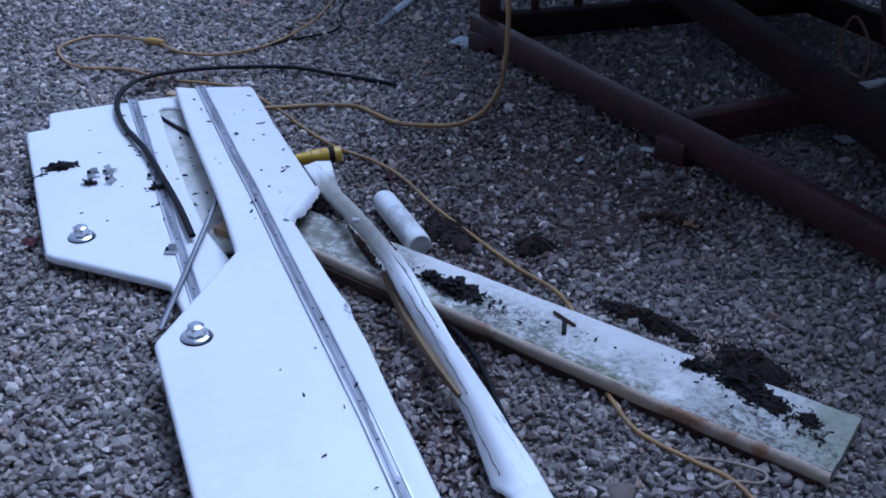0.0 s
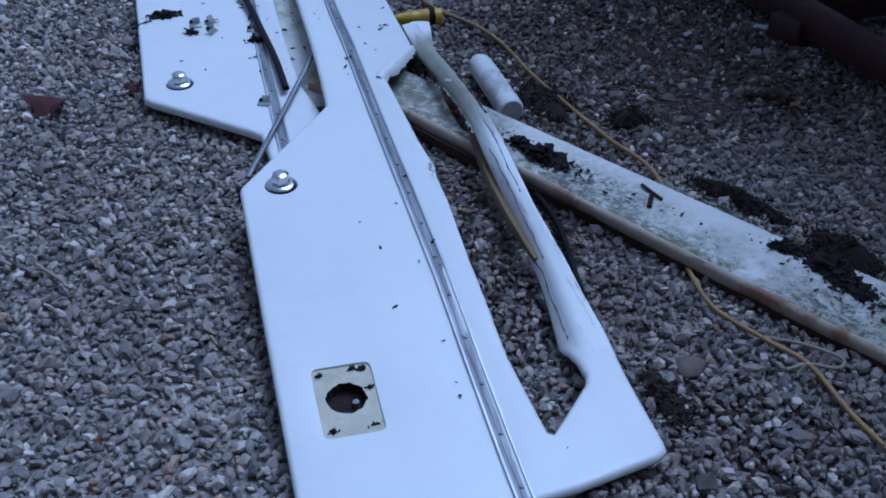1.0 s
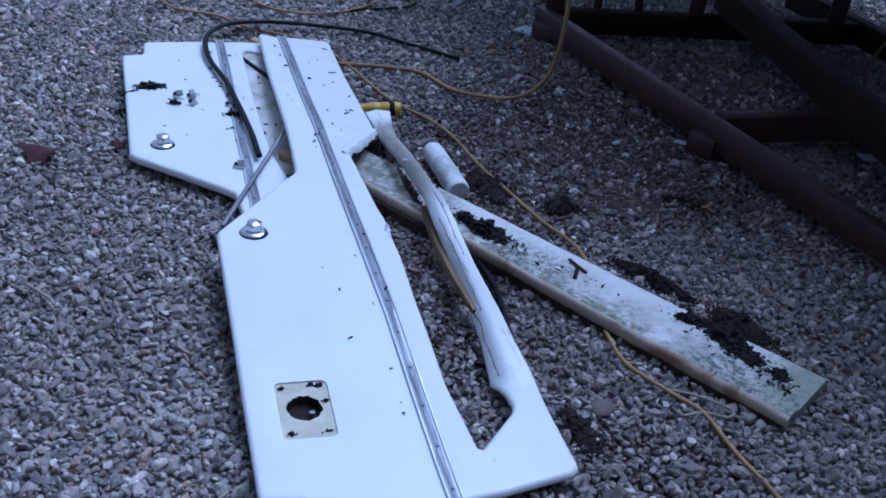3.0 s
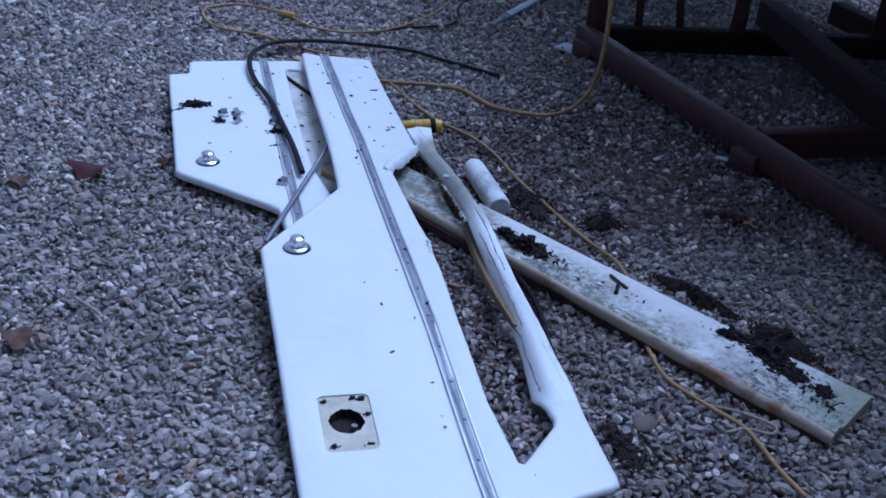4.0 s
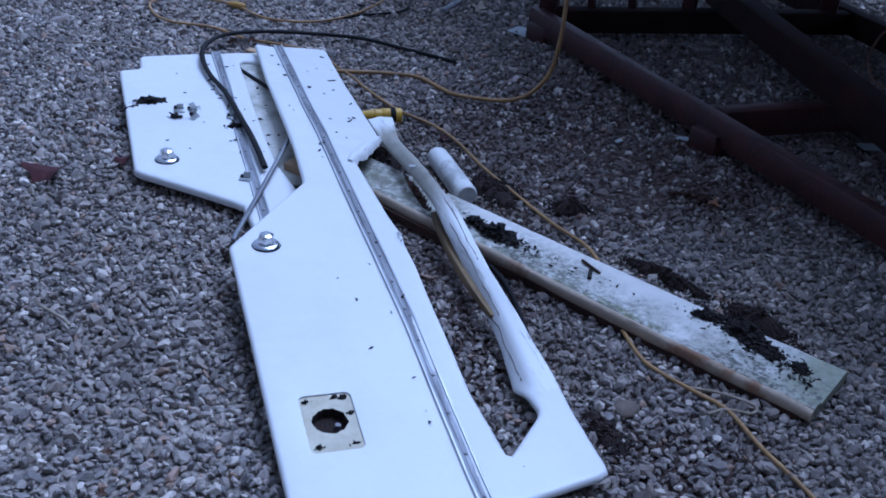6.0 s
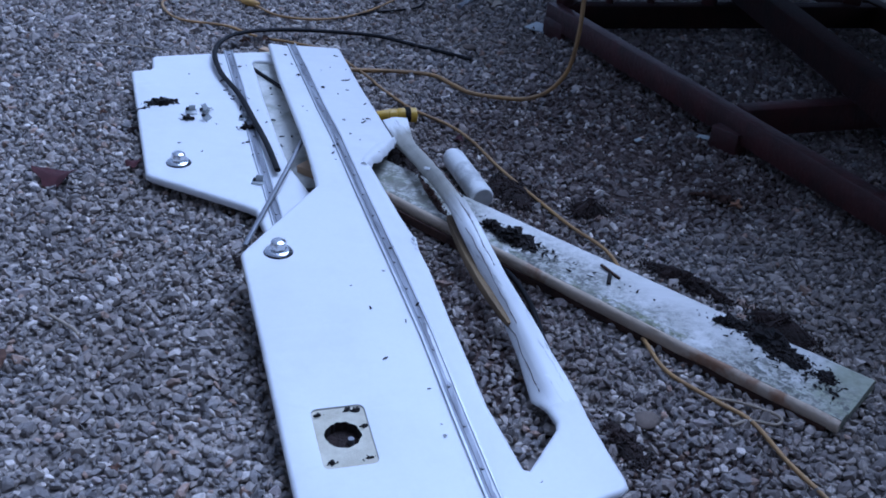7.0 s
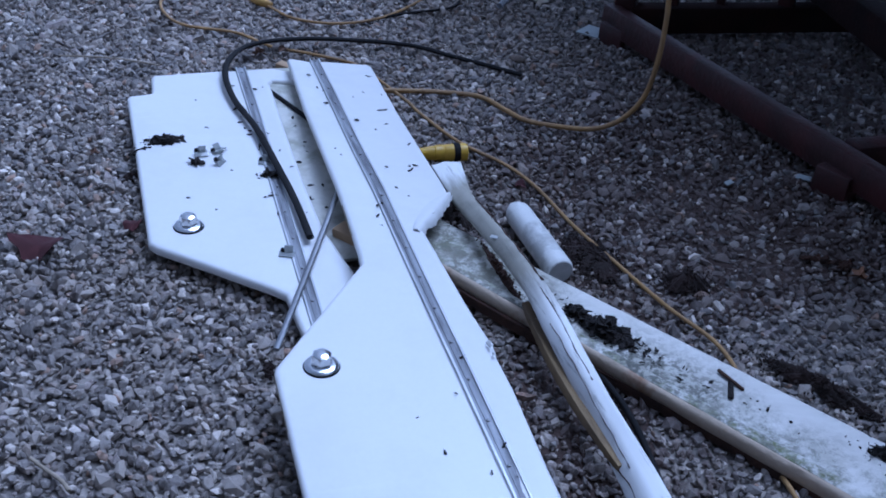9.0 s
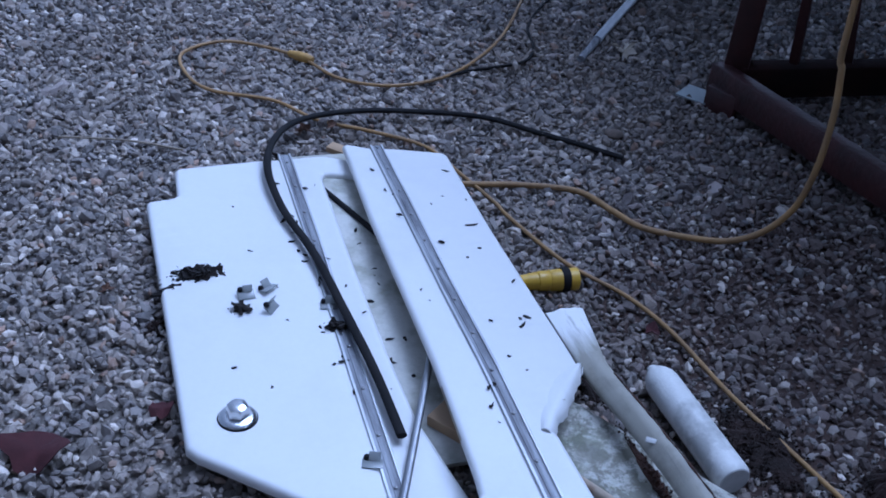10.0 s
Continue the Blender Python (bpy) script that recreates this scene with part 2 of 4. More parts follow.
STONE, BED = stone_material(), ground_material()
WHITE, PAINT = gelcoat_material(), board_material()
CORE = two_tone("raw_glass_fibre", (0.42, 0.37, 0.27), (0.30, 0.27, 0.21), 14, 0.8, bump=0.5)
GREYED = rail_material()
LIP = two_tone("tan_fibre_edge", (0.42, 0.345, 0.26), (0.23, 0.125, 0.065), 9, 0.75, bump=0.6, lo=0.52, hi=0.62, fine=60)
BACKING = two_tone("peeled_backing", (0.27, 0.19, 0.09), (0.12, 0.085, 0.05), 18, 0.85, bump=0.5, stretch=(1, 0.2, 1))
ROT = two_tone("rotten_wood", (0.065, 0.030, 0.018), (0.022, 0.013, 0.010), 20, 0.95, bump=0.8)
WOOD = two_tone("bare_wood", (0.45, 0.32, 0.19), (0.33, 0.22, 0.12), 6, 0.75, bump=0.3, stretch=(0.2, 1, 1))
SHEET = two_tone("grey_beige_sheet", (0.56, 0.55, 0.50), (0.30, 0.295, 0.235), 9, 0.75, bump=0.4, lo=0.44, hi=0.60)
CREAM = two_tone("cream_foam", (0.60, 0.565, 0.44), (0.45, 0.41, 0.30), 25, 0.8, bump=0.4)
ALU = two_tone("dull_aluminium", (0.62, 0.63, 0.65), (0.36, 0.37, 0.39), 40, 0.48, 0.75, bump=0.2, stretch=(1, 0.1, 1))
CHANNEL = two_tone("channel_floor", (0.34, 0.35, 0.375), (0.10, 0.10, 0.115), 60, 0.5, 0.25, bump=0.2, stretch=(1, 0.08, 1))
CHROME = two_tone("chrome", (0.66, 0.67, 0.69), (0.52, 0.53, 0.55), 30, 0.20, 1.0, bump=0.1)
SCREW = two_tone("dull_screw", (0.20, 0.20, 0.21), (0.30, 0.30, 0.31), 60, 0.5, 0.7, bump=0.1)
BAR = two_tone("grey_bar_metal", (0.30, 0.305, 0.32), (0.20, 0.205, 0.22), 25, 0.42, 0.85, bump=0.15, stretch=(1, 0.1, 1))
RUBBER = two_tone("black_rubber", (0.009, 0.009, 0.010), (0.015, 0.014, 0.015), 15, 0.72, bump=0.1)
RUBBER.node_tree.nodes["Principled BSDF"].inputs["Specular IOR Level"].default_value = 0.15
YELLOW = two_tone("yellow_cord", (0.36, 0.215, 0.070), (0.24, 0.15, 0.065), 10, 0.55, bump=0.2)
PLUGY = two_tone("yellow_moulded_plastic", (0.62, 0.40, 0.02), (0.50, 0.31, 0.02), 20, 0.4, bump=0.1)
CONNECT = two_tone("dull_yellow_plastic", (0.46, 0.28, 0.06), (0.34, 0.20, 0.05), 20, 0.5, bump=0.1)
BOTTLE = two_tone("white_plastic", (0.70, 0.70, 0.68), (0.40, 0.40, 0.385), 13, 0.5, bump=0.15, lo=0.53, hi=0.66)
BOTTOM = two_tone("grey_plastic_base", (0.50, 0.50, 0.50), (0.40, 0.40, 0.40), 25, 0.6, bump=0.1)
RUST = two_tone("rusty_red_steel", (0.060, 0.017, 0.016), (0.024, 0.011, 0.010), 8, 0.50, 0.0, bump=0.6, fine=60)
# darker copy of the rust for beams under the hull, shade included
RUST_SHADED = two_tone("shaded_rusty_steel", (0.016, 0.010, 0.009), (0.030, 0.012, 0.010), 6, 0.9, 0.0, bump=0.6, fine=60)
RUST_SHADED.node_tree.nodes["Principled BSDF"].inputs["Specular IOR Level"].default_value = 0.15
EARTH = two_tone("brown_earth", (0.024, 0.012, 0.009), (0.013, 0.008, 0.006), 25, 0.95, bump=0.9, fine=150)
SOIL = two_tone("dark_soil", (0.007, 0.006, 0.006), (0.016, 0.010, 0.008), 40, 0.95, bump=0.8, fine=200)
FINES_SHADE = two_tone("fines_and_shade", (0.032, 0.019, 0.015), (0.066, 0.042, 0.033), 9, 0.95, bump=0.8, fine=150)
PEBBLE = two_tone("pebble_stone", (0.16, 0.125, 0.10), (0.10, 0.08, 0.065), 40, 0.9, bump=0.3)
LEAFRED = two_tone("red_brown_leaf", (0.036, 0.006, 0.008), (0.055, 0.010, 0.012), 30, 0.9, bump=0.3)
LEAFTAN = two_tone("pale_leaf", (0.58, 0.52, 0.43), (0.44, 0.38, 0.29), 30, 0.75, bump=0.3)
LEAFOR = two_tone("orange_leaf", (0.24, 0.12, 0.06), (0.15, 0.075, 0.04), 30, 0.8, bump=0.3)
LEAFBR = two_tone("brown_leaf", (0.11, 0.055, 0.03), (0.07, 0.035, 0.022), 30, 0.8, bump=0.3)
STRAW = two_tone("dry_stalk", (0.33, 0.28, 0.21), (0.24, 0.20, 0.15), 20, 0.8, bump=0.2)
SLATE = two_tone("pale_grey_plate", (0.42, 0.46, 0.46), (0.34, 0.37, 0.38), 12, 0.6, bump=0.2)
PIPE = two_tone("grey_pipe", (0.55, 0.57, 0.60), (0.44, 0.46, 0.49), 14, 0.4, 0.3, bump=0.1)
CLEAR, _nt, _b = shader("clear_plastic", 0.2)
_b.inputs["Base Color"].default_value = (0.46, 0.48, 0.48, 1)
_b.inputs["Transmission Weight"].default_value = 0.55
WALLED = two_tone("unseen_wall_grey", (0.22, 0.21, 0.20), (0.16, 0.155, 0.15), 2.5, 0.85, bump=0.4, fine=30)
HULL = two_tone("dark_hull_paint", (0.030, 0.018, 0.018), (0.022, 0.016, 0.018), 3, 0.7, bump=0.2)


# ---- building helpers ----
def part(name, bm, material, parent=None, label="", smooth=None):
    """Links a bmesh as one mesh object, under a thing or a part if given."""
    me = bpy.data.meshes.new(name)
    bm.normal_update()
    bm.to_mesh(me)
    bm.free()
    for m in (material if isinstance(material, (list, tuple)) else [material]):
        me.materials.append(m)
    if smooth is not None:
        me.shade_smooth()
        me.set_sharp_from_angle(angle=radians(smooth))
    ob = new(name, me)
    if parent is not None:
        ob.parent = parent
    if label:
        tagged(ob, label)
    return ob


def empty(name, m=None):
    ob = new(name)
    ob.empty_display_size = 0.05
    if m is not None:
        ob.matrix_world = m
    return ob


def box_bm(sx, sy, sz, m=None, bevel=0.0, segments=2):
    bm = bmesh.new()
    bmesh.ops.create_cube(bm, size=1.0, matrix=Matrix.Diagonal((sx, sy, sz, 1)))
    if bevel:
        bmesh.ops.bevel(bm, geom=bm.edges[:], offset=bevel, segments=segments, profile=0.5, affect="EDGES")
    if m is not None:
        bmesh.ops.transform(bm, matrix=m, verts=bm.verts)
    return bm


def lathe_bm(profile, n=24, m=None):
    """A turned body about z from (radius, height) pairs."""
    bm = bmesh.new()
    rings = []
    for r, z in profile:
        if r < 1e-6:
            rings.append([bm.verts.new((0, 0, z))])
        else:
            rings.append([bm.verts.new((r * math.cos(a), r * math.sin(a), z)) for a in (2 * math.pi * i / n for i in range(n))])
    for a, b in zip(rings, rings[1:]):
        for i in range(n):
            j = (i + 1) % n
            if len(a) == 1 and len(b) > 1:
                bm.faces.new((a[0], b[i], b[j]))
            elif len(b) == 1 and len(a) > 1:
                bm.faces.new((a[i], b[0], a[j]))
            elif len(a) > 1:
                bm.faces.new((a[i], b[i], b[j], a[j]))
    bmesh.ops.recalc_face_normals(bm, faces=bm.faces)
    if m is not None:
        bmesh.ops.transform(bm, matrix=m, verts=bm.verts)
    return bm


def smooth_path(points, steps=8):
    """A smooth curve through the points (Catmull-Rom)."""
    p = [Vector(q) for q in points]
    p = [2 * p[0] - p[1]] + p + [2 * p[-1] - p[-2]]
    out = []
    for i in range(1, len(p) - 2):
        for k in range(steps):
            t = k / steps
            out.append(0.5 * (2 * p[i] + (p[i + 1] - p[i - 1]) * t + (2 * p[i - 1] - 5 * p[i] + 4 * p[i + 1] - p[i + 2]) * t * t
                              + (3 * p[i] - p[i - 1] - 3 * p[i + 1] + p[i + 2]) * t ** 3))
    return out + [p[-2]]


def tube_bm(points, radius, n=10, steps=8, wob=0.0, seed=0, flat=1.0):
    """A round hose or cord swept along a smooth path; flat squashes it in height."""
    path = smooth_path(points, steps)
    bm = bmesh.new()
    rings = []
    rnd = random.Random(seed)
    for i, c in enumerate(path):
        d = (path[min(i + 1, len(path) - 1)] - path[max(i - 1, 0)]).normalized()
        side = d.cross(Vector((0, 0, 1)))
        side = side.normalized() if side.length > 0.05 else Vector((1, 0, 0))
        up = side.cross(d).normalized()
        r = radius * (1 + wob * (rnd.random() - 0.5))
        rings.append([bm.verts.new(c + side * r * math.cos(a) + up * r * flat * math.sin(a)) for a in (2 * math.pi * k / n for k in range(n))])
    for a, b in zip(rings, rings[1:]):
        for k in range(n):
            bm.faces.new((a[k], a[(k + 1) % n], b[(k + 1) % n], b[k]))
    bm.faces.new(rings[0][::-1])
    bm.faces.new(rings[-1])
    bmesh.ops.recalc_face_normals(bm, faces=bm.faces)
    return bm


def beam(name, a, b, w, h, parent, material=None, bevel=0.006, label=""):
    """A steel bar of section w x h between two points of its axis."""
    a, b = Vector(a), Vector(b)
    d = b - a
    q = d.to_track_quat("Y", "Z").to_matrix().to_4x4()
    return part(name, box_bm(w, d.length, h, Matrix.Translation((a + b) / 2) @ q, bevel), material or RUST, parent, label, 40)


def lump_bm(count, spread, size, seed, squash=0.6, flaky=False):
    """A heap of small ragged crumbs, larger in the middle; flaky heaps are thin broken plates."""
    rnd = random.Random(seed)
    bm = bmesh.new()
    rings, spokes = 9, 40
    rows = []
    for j in range(rings + 1):
        q = j / rings
        row = []
        for i in range(spokes):
            a = 2 * math.pi * i / spokes
            edge = 0.62 + 0.30 * noise.fractal(Vector((math.cos(a) * 1.6, math.sin(a) * 1.6, seed * 3.7)), 0.7, 2.2, 4)
            x, y = q * edge * spread[0] * math.cos(a), q * edge * spread[1] * math.sin(a)
            h = (1 - q * q) * spread[2] * 0.55
            bumpy = noise.fractal(Vector((x, y, seed * 0.02)) * (55 if flaky else 38), 0.7, 2.2, 4)
            row.append(bm.verts.new((x, y, max(-0.004, h + size * (0.45 + (0.9 if flaky else 0.22) * bumpy) * (1 - q ** 4)) - 0.003 * q)))
        rows.append(row)
    for a, b in zip(rows, rows[1:]):
        for i in range(spokes):
            bm.faces.new((a[i], b[i], b[(i + 1) % spokes], a[(i + 1) % spokes]))
    for i in range(count):
        r = min(1.25, abs(rnd.gauss(0, 0.55)))
        a = rnd.uniform(0, 2 * math.pi)
        x, y = r * spread[0] * math.cos(a), r * spread[1] * math.sin(a)
        s = size * rnd.uniform(0.35, 1.2) * (1.0 if r < 0.7 else 0.55) * (1.9 if r < 0.35 and i % 3 == 0 else 1.0)
        z = max(0.0, (0.6 - r)) * spread[2] * rnd.random()
        m = Matrix.Translation((x, y, z + s * 0.3)) @ Euler([rnd.uniform(0, 6) for _ in range(3)]).to_matrix().to_4x4() @ Matrix.Diagonal((s, s * rnd.uniform(0.4, 1), s * squash, 1))
        if flaky:
            m = pose(x, y, z + s * 0.35, rnd.gauss(0, 22), rnd.gauss(0, 22), rnd.gauss(0, 45)) @ Matrix.Diagonal((s * rnd.uniform(0.6, 3.4), s * rnd.uniform(0.35, 1.3), s * 0.30, 1))
            made = bmesh.ops.create_cube(bm, size=1.0, matrix=m)
        else:
            made = bmesh.ops.create_icosphere(bm, subdivisions=1, radius=1.0, matrix=m)
        for v in made["verts"]:
            v.co += Vector([rnd.uniform(-0.28, 0.28) * s for _ in range(3)])
    return bm


# ---- ground ----
bm = bmesh.new()
bmesh.ops.create_grid(bm, x_segments=60, y_segments=60, size=400)
for v in bm.verts:
    v.co.x, v.co.y = (math.copysign(abs(c / 400) ** 3 * 400, c) for c in (v.co.x, v.co.y))
ground = part("ground", bm, BED)
ground.location = (0, 3, 0.0)
tagged(ground, "grey crushed gravel yard reaching to the horizon", "ground", kind="structure")

# added wall, never in view: it cuts sky light on the near gravel
wall = part("unseen_wall_back", box_bm(16.0, 0.20, 5.4, pose(0, 0, 2.7), 0.01), WALLED)
wall.location = (-1.0, -1.55, 0)
tagged(wall, "plain grey wall added out of view to hold back sky light", "wall", kind="structure")


def gravel(seed=7):
    """Loose crushed stones, one heap of small angular bodies."""
    rng = np.random.default_rng(seed)
    shapes = []
    bmx = bmesh.new()
    bmesh.ops.create_icosphere(bmx, subdivisions=1, radius=1.0)
    bmx.verts.ensure_lookup_table()
    base = np.array([v.co[:] for v in bmx.verts])
    tris = np.array([[v.index for v in f.verts] for f in bmx.faces])
    bmx.free()
    for k in range(24):
        shapes.append(base * rng.uniform(0.62, 1.18, (len(base), 1)) + rng.normal(0, 0.07, base.shape))
    cells = []
    for step, x0, x1, y0, y1 in ((0.0150, -1.75, 1.35, 0.75, 3.5), (0.0170, -2.45, 1.9, 3.5, 4.6), (0.020, -2.5, 2.6, 4.6, 6.2), (0.020, 1.35, 2.4, 1.2, 3.5), (0.020, -2.45, -1.75, 1.6, 3.5)):
        gx, gy = np.meshgrid(np.arange(x0, x1, step), np.arange(y0, y1, step))
        g = np.c_[gx.ravel(), gy.ravel(), np.full(gx.size, step)]
        g[:, :2] += rng.uniform(-0.5, 0.5, (len(g), 2)) * step
        cells.append(g)
    # farther out the loose stones thin away raggedly
    far_out = np.c_[rng.normal(-0.2, 2.6, 26000), rng.normal(3.0, 2.6, 26000), np.full(26000, 0.026)]
    inside = (far_out[:, 0] > -2.45) & (far_out[:, 0] < 2.4) & (far_out[:, 1] > 0.75) & (far_out[:, 1] < 6.2)
    cells.append(far_out[~inside])
    g = np.concatenate(cells)
    n = len(g)
    size = g[:, 2] * np.clip(rng.lognormal(-0.48, 0.36, n), 0.34, 1.5)
    kind = rng.integers(0, len(shapes), n)
    q = rng.normal(size=(n, 4))
    q[:, 1:3] *= 0.45
    q /= np.linalg.norm(q, axis=1, keepdims=True)
    w, x, y, z = q.T
    rot = np.stack([1 - 2 * (y * y + z * z), 2 * (x * y - z * w), 2 * (x * z + y * w), 2 * (x * y + z * w), 1 - 2 * (x * x + z * z), 2 * (y * z - x * w),
                    2 * (x * z - y * w), 2 * (y * z + x * w), 1 - 2 * (x * x + y * y)], 1).reshape(n, 3, 3)
    scale = np.c_[size * rng.uniform(0.85, 1.35, n), size * rng.uniform(0.6, 1.0, n), size * rng.uniform(0.45, 0.85, n)]
    local = np.array(shapes)[kind] * scale[:, None, :]
    verts = np.einsum("nij,nkj->nki", rot, local)
    verts[:, :, :2] += g[:, None, :2]
    swell = 0.005 * np.sin(g[:, 0] * 2.3 + 1) * np.sin(g[:, 1] * 1.9)
    verts[:, :, 2] += (0.004 + swell + rng.uniform(0, 0.010, n))[:, None]
    faces = (tris[None] + (np.arange(n) * len(base))[:, None, None]).reshape(-1, 3)
    me = bpy.data.meshes.new("gravel")
    me.vertices.add(n * len(base))
    me.vertices.foreach_set("co", verts.reshape(-1).astype(np.float32))
    me.loops.add(len(faces) * 3)
    me.loops.foreach_set("vertex_index", faces.reshape(-1).astype(np.int32))
    me.polygons.add(len(faces))
    me.polygons.foreach_set("loop_start", np.arange(0, len(faces) * 3, 3, dtype=np.int32))
    me.update(calc_edges=True)
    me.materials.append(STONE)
    me.shade_flat()
    return tagged(new("gravel", me), "loose grey crushed stones with buff and dark ones among them", "gravel", kind="stuff")


gravel()


def soil_shade_bed():
    """Dark fines, partly painted shade, in the gravel between the panels and the cradle, higher in uneven patches."""
    bm = bmesh.new()
    nx, ny = 120, 150
    x0, x1, y0, y1 = -0.75, 1.65, 1.05, 4.1
    rows = []
    for j in range(ny + 1):
        row = []
        for i in range(nx + 1):
            x, y = x0 + (x1 - x0) * i / nx, y0 + (y1 - y0) * j / ny
            m = math.exp(-(((x - 0.35) / 0.75) ** 2 + ((y - 2.95) / 0.75) ** 2) ** 1.5) + 0.8 * math.exp(-(((x - 0.0) / 0.22) ** 2 + ((y - 1.85) / 0.55) ** 2) ** 1.5) + 0.75 * math.exp(-(((x - 0.55) / 0.35) ** 2 + ((y - 1.40) / 0.30) ** 2) ** 1.5)
            p = noise.fractal(Vector((x * 3.1, y * 3.1, 2.0)), 0.8, 2.1, 4)
            z = -0.010 + 0.0150 * min(1.0, m) + 0.004 * p * min(1.0, m + 0.15) + 0.002 * noise.noise(Vector((x * 40, y * 40, 0)))
            row.append(bm.verts.new((x, y, z)))
        rows.append(row)
    for a, b in zip(rows, rows[1:]):
        for i in range(nx):
            bm.faces.new((a[i], a[i + 1], b[i + 1], b[i]))
    return tagged(part("soil_shade_bed", bm, FINES_SHADE, smooth=80), "dark sheet between the stones, for soil and shade together", "soil", kind="stuff")


soil_shade_bed()

# ---- the two white moulded panels ----
YAW = 21.1


def near_height(v):
    """Height of the upper panel's top along its length: it rides up over the board."""
    return float(np.interp(v, (-0.1, 0.1, 0.3, 0.55, 0.85, 1.55, 1.95, 2.48), (0.050, 0.060, 0.078, 0.106, 0.116, 0.130, 0.114, 0.090)))


def far_height(v):
    return float(np.interp(v, (-0.5, 0.1, 0.8, 1.2), (0.052, 0.064, 0.064, 0.050)))


def dense(loop, step=0.04):
    """The outline with no edge longer than step; each corner may carry its own edge radius."""
    out = []
    for i, p in enumerate(loop):
        q = loop[(i + 1) % len(loop)]
        n = max(1, math.ceil(math.hypot(q[0] - p[0], q[1] - p[1]) / step))
        rp, rq = (w[2] if len(w) > 2 else 1.0 for w in (p, q))
        out += [(p[0] + (q[0] - p[0]) * k / n, p[1] + (q[1] - p[1]) * k / n, rp + (rq - rp) * k / n) for k in range(n)]
    return out


def panel_bm(loops, thick, radius, step_v, cuts_u, shape):
    """A slab with rounded rims from flat outlines (the outer one first, then holes), cut into rows so that it can bend, then shaped."""
    bm = bmesh.new()
    steps = [(1 - math.sin(a), math.cos(a) - 1) for a in (0, 0.4, 0.8, 1.2, math.pi / 2)]
    tops, lows = [], []
    for index, loop in enumerate(loops):
        pts = dense(loop)
        area = sum(p[0] * q[1] - q[0] * p[1] for p, q in zip(pts, pts[1:] + pts[:1]))
        if (area > 0) != (index == 0):
            pts.reverse()
        n = len(pts)
        inward = []
        for i in range(n):
            a, b, c = (Vector(pts[j % n][:2]) for j in (i - 1, i, i + 1))
            d1, d2 = (b - a).normalized(), (c - b).normalized()
            n1, n2 = Vector((-d1.y, d1.x)), Vector((-d2.y, d2.x))
            inward.append((n1 + n2) / max(0.5, 1 + n1.dot(n2)))
        rings = []
        for inset, drop in steps:
            rings.append([bm.verts.new((*(Vector(p[:2]) + m * radius * p[2] * inset), drop * radius * p[2])) for p, m in zip(pts, inward)])
        rings.append([bm.verts.new((p[0], p[1], -thick + 0.004)) for p in pts])
        rings.append([bm.verts.new((*(Vector(p[:2]) + m * 0.004), -thick)) for p, m in zip(pts, inward)])
        for a, b in zip(rings, rings[1:]):
            for i in range(n):
                j = (i + 1) % n
                bm.faces.new((a[i], a[j], b[j], b[i]))
        tops += [bm.edges.get((rings[0][i], rings[0][(i + 1) % n])) for i in range(n)]
        lows += [bm.edges.get((rings[-1][i], rings[-1][(i + 1) % n])) for i in range(n)]
    bmesh.ops.triangle_fill(bm, use_beauty=True, use_dissolve=False, edges=tops)
    made = bmesh.ops.triangle_fill(bm, use_beauty=True, use_dissolve=False, edges=lows)
    for g in made["geom"]:
        if isinstance(g, bmesh.types.BMFace):
            g.material_index = 1
    lo, hi = min(v.co.y for v in bm.verts), max(v.co.y for v in bm.verts)
    k = lo + step_v
    while k < hi - 0.004:
        bmesh.ops.bisect_plane(bm, geom=bm.verts[:] + bm.edges[:] + bm.faces[:], plane_co=(0, k, 0), plane_no=(0, 1, 0))
        k += step_v
    for u in cuts_u:
        bmesh.ops.bisect_plane(bm, geom=bm.verts[:] + bm.edges[:] + bm.faces[:], plane_co=(u, 0, 0), plane_no=(1, 0, 0))
    for v in bm.verts:
        v.co = shape(v.co.copy())
    bmesh.ops.recalc_face_normals(bm, faces=bm.faces)
    bm.normal_update()
    return bm


def track_bm(length, height_of, start, groove, bow):
    """An extruded aluminium channel that follows the panel: two raised lips and a sunken floor."""
    prof = [(-0.0165, -0.004), (-0.0165, 0.003), (-0.0155, 0.0045), (-0.0115, 0.0045), (-0.0105, 0.0005), (-0.0040, 0.0005), (-0.0035, 0.0018), (0.0035, 0.0018), (0.0040, 0.0005), (0.0105, 0.0005), (0.0115, 0.0045),
            (0.0155, 0.0045), (0.0165, 0.003), (0.0165, -0.004)]
    bm = bmesh.new()
    rows = []
    count = int(length / 0.03)
    for i in range(count + 1):
        v = start + length * i / count
        rows.append([bm.verts.new((u + bow(v), v, height_of(v) + z + groove)) for u, z in prof])
    for a, b in zip(rows, rows[1:]):
        for k in range(len(prof) - 1):
            f = bm.faces.new((a[k], a[k + 1], b[k + 1], b[k]))
            f.material_index = 1 if 4 <= k <= 8 else 0
    bm.faces.new(rows[0])
    bm.faces.new(rows[-1][::-1])
    bmesh.ops.recalc_face_normals(bm, faces=bm.faces)
    return bm


def screw_mesh():
    bm = lathe_bm([(0.0, 0.0018), (0.002, 0.0017), (0.0034, 0.001), (0.0038, 0.0), (0.0038, -0.002)], 12)
    ob = part("screw", bm, SCREW, smooth=40)
    return ob


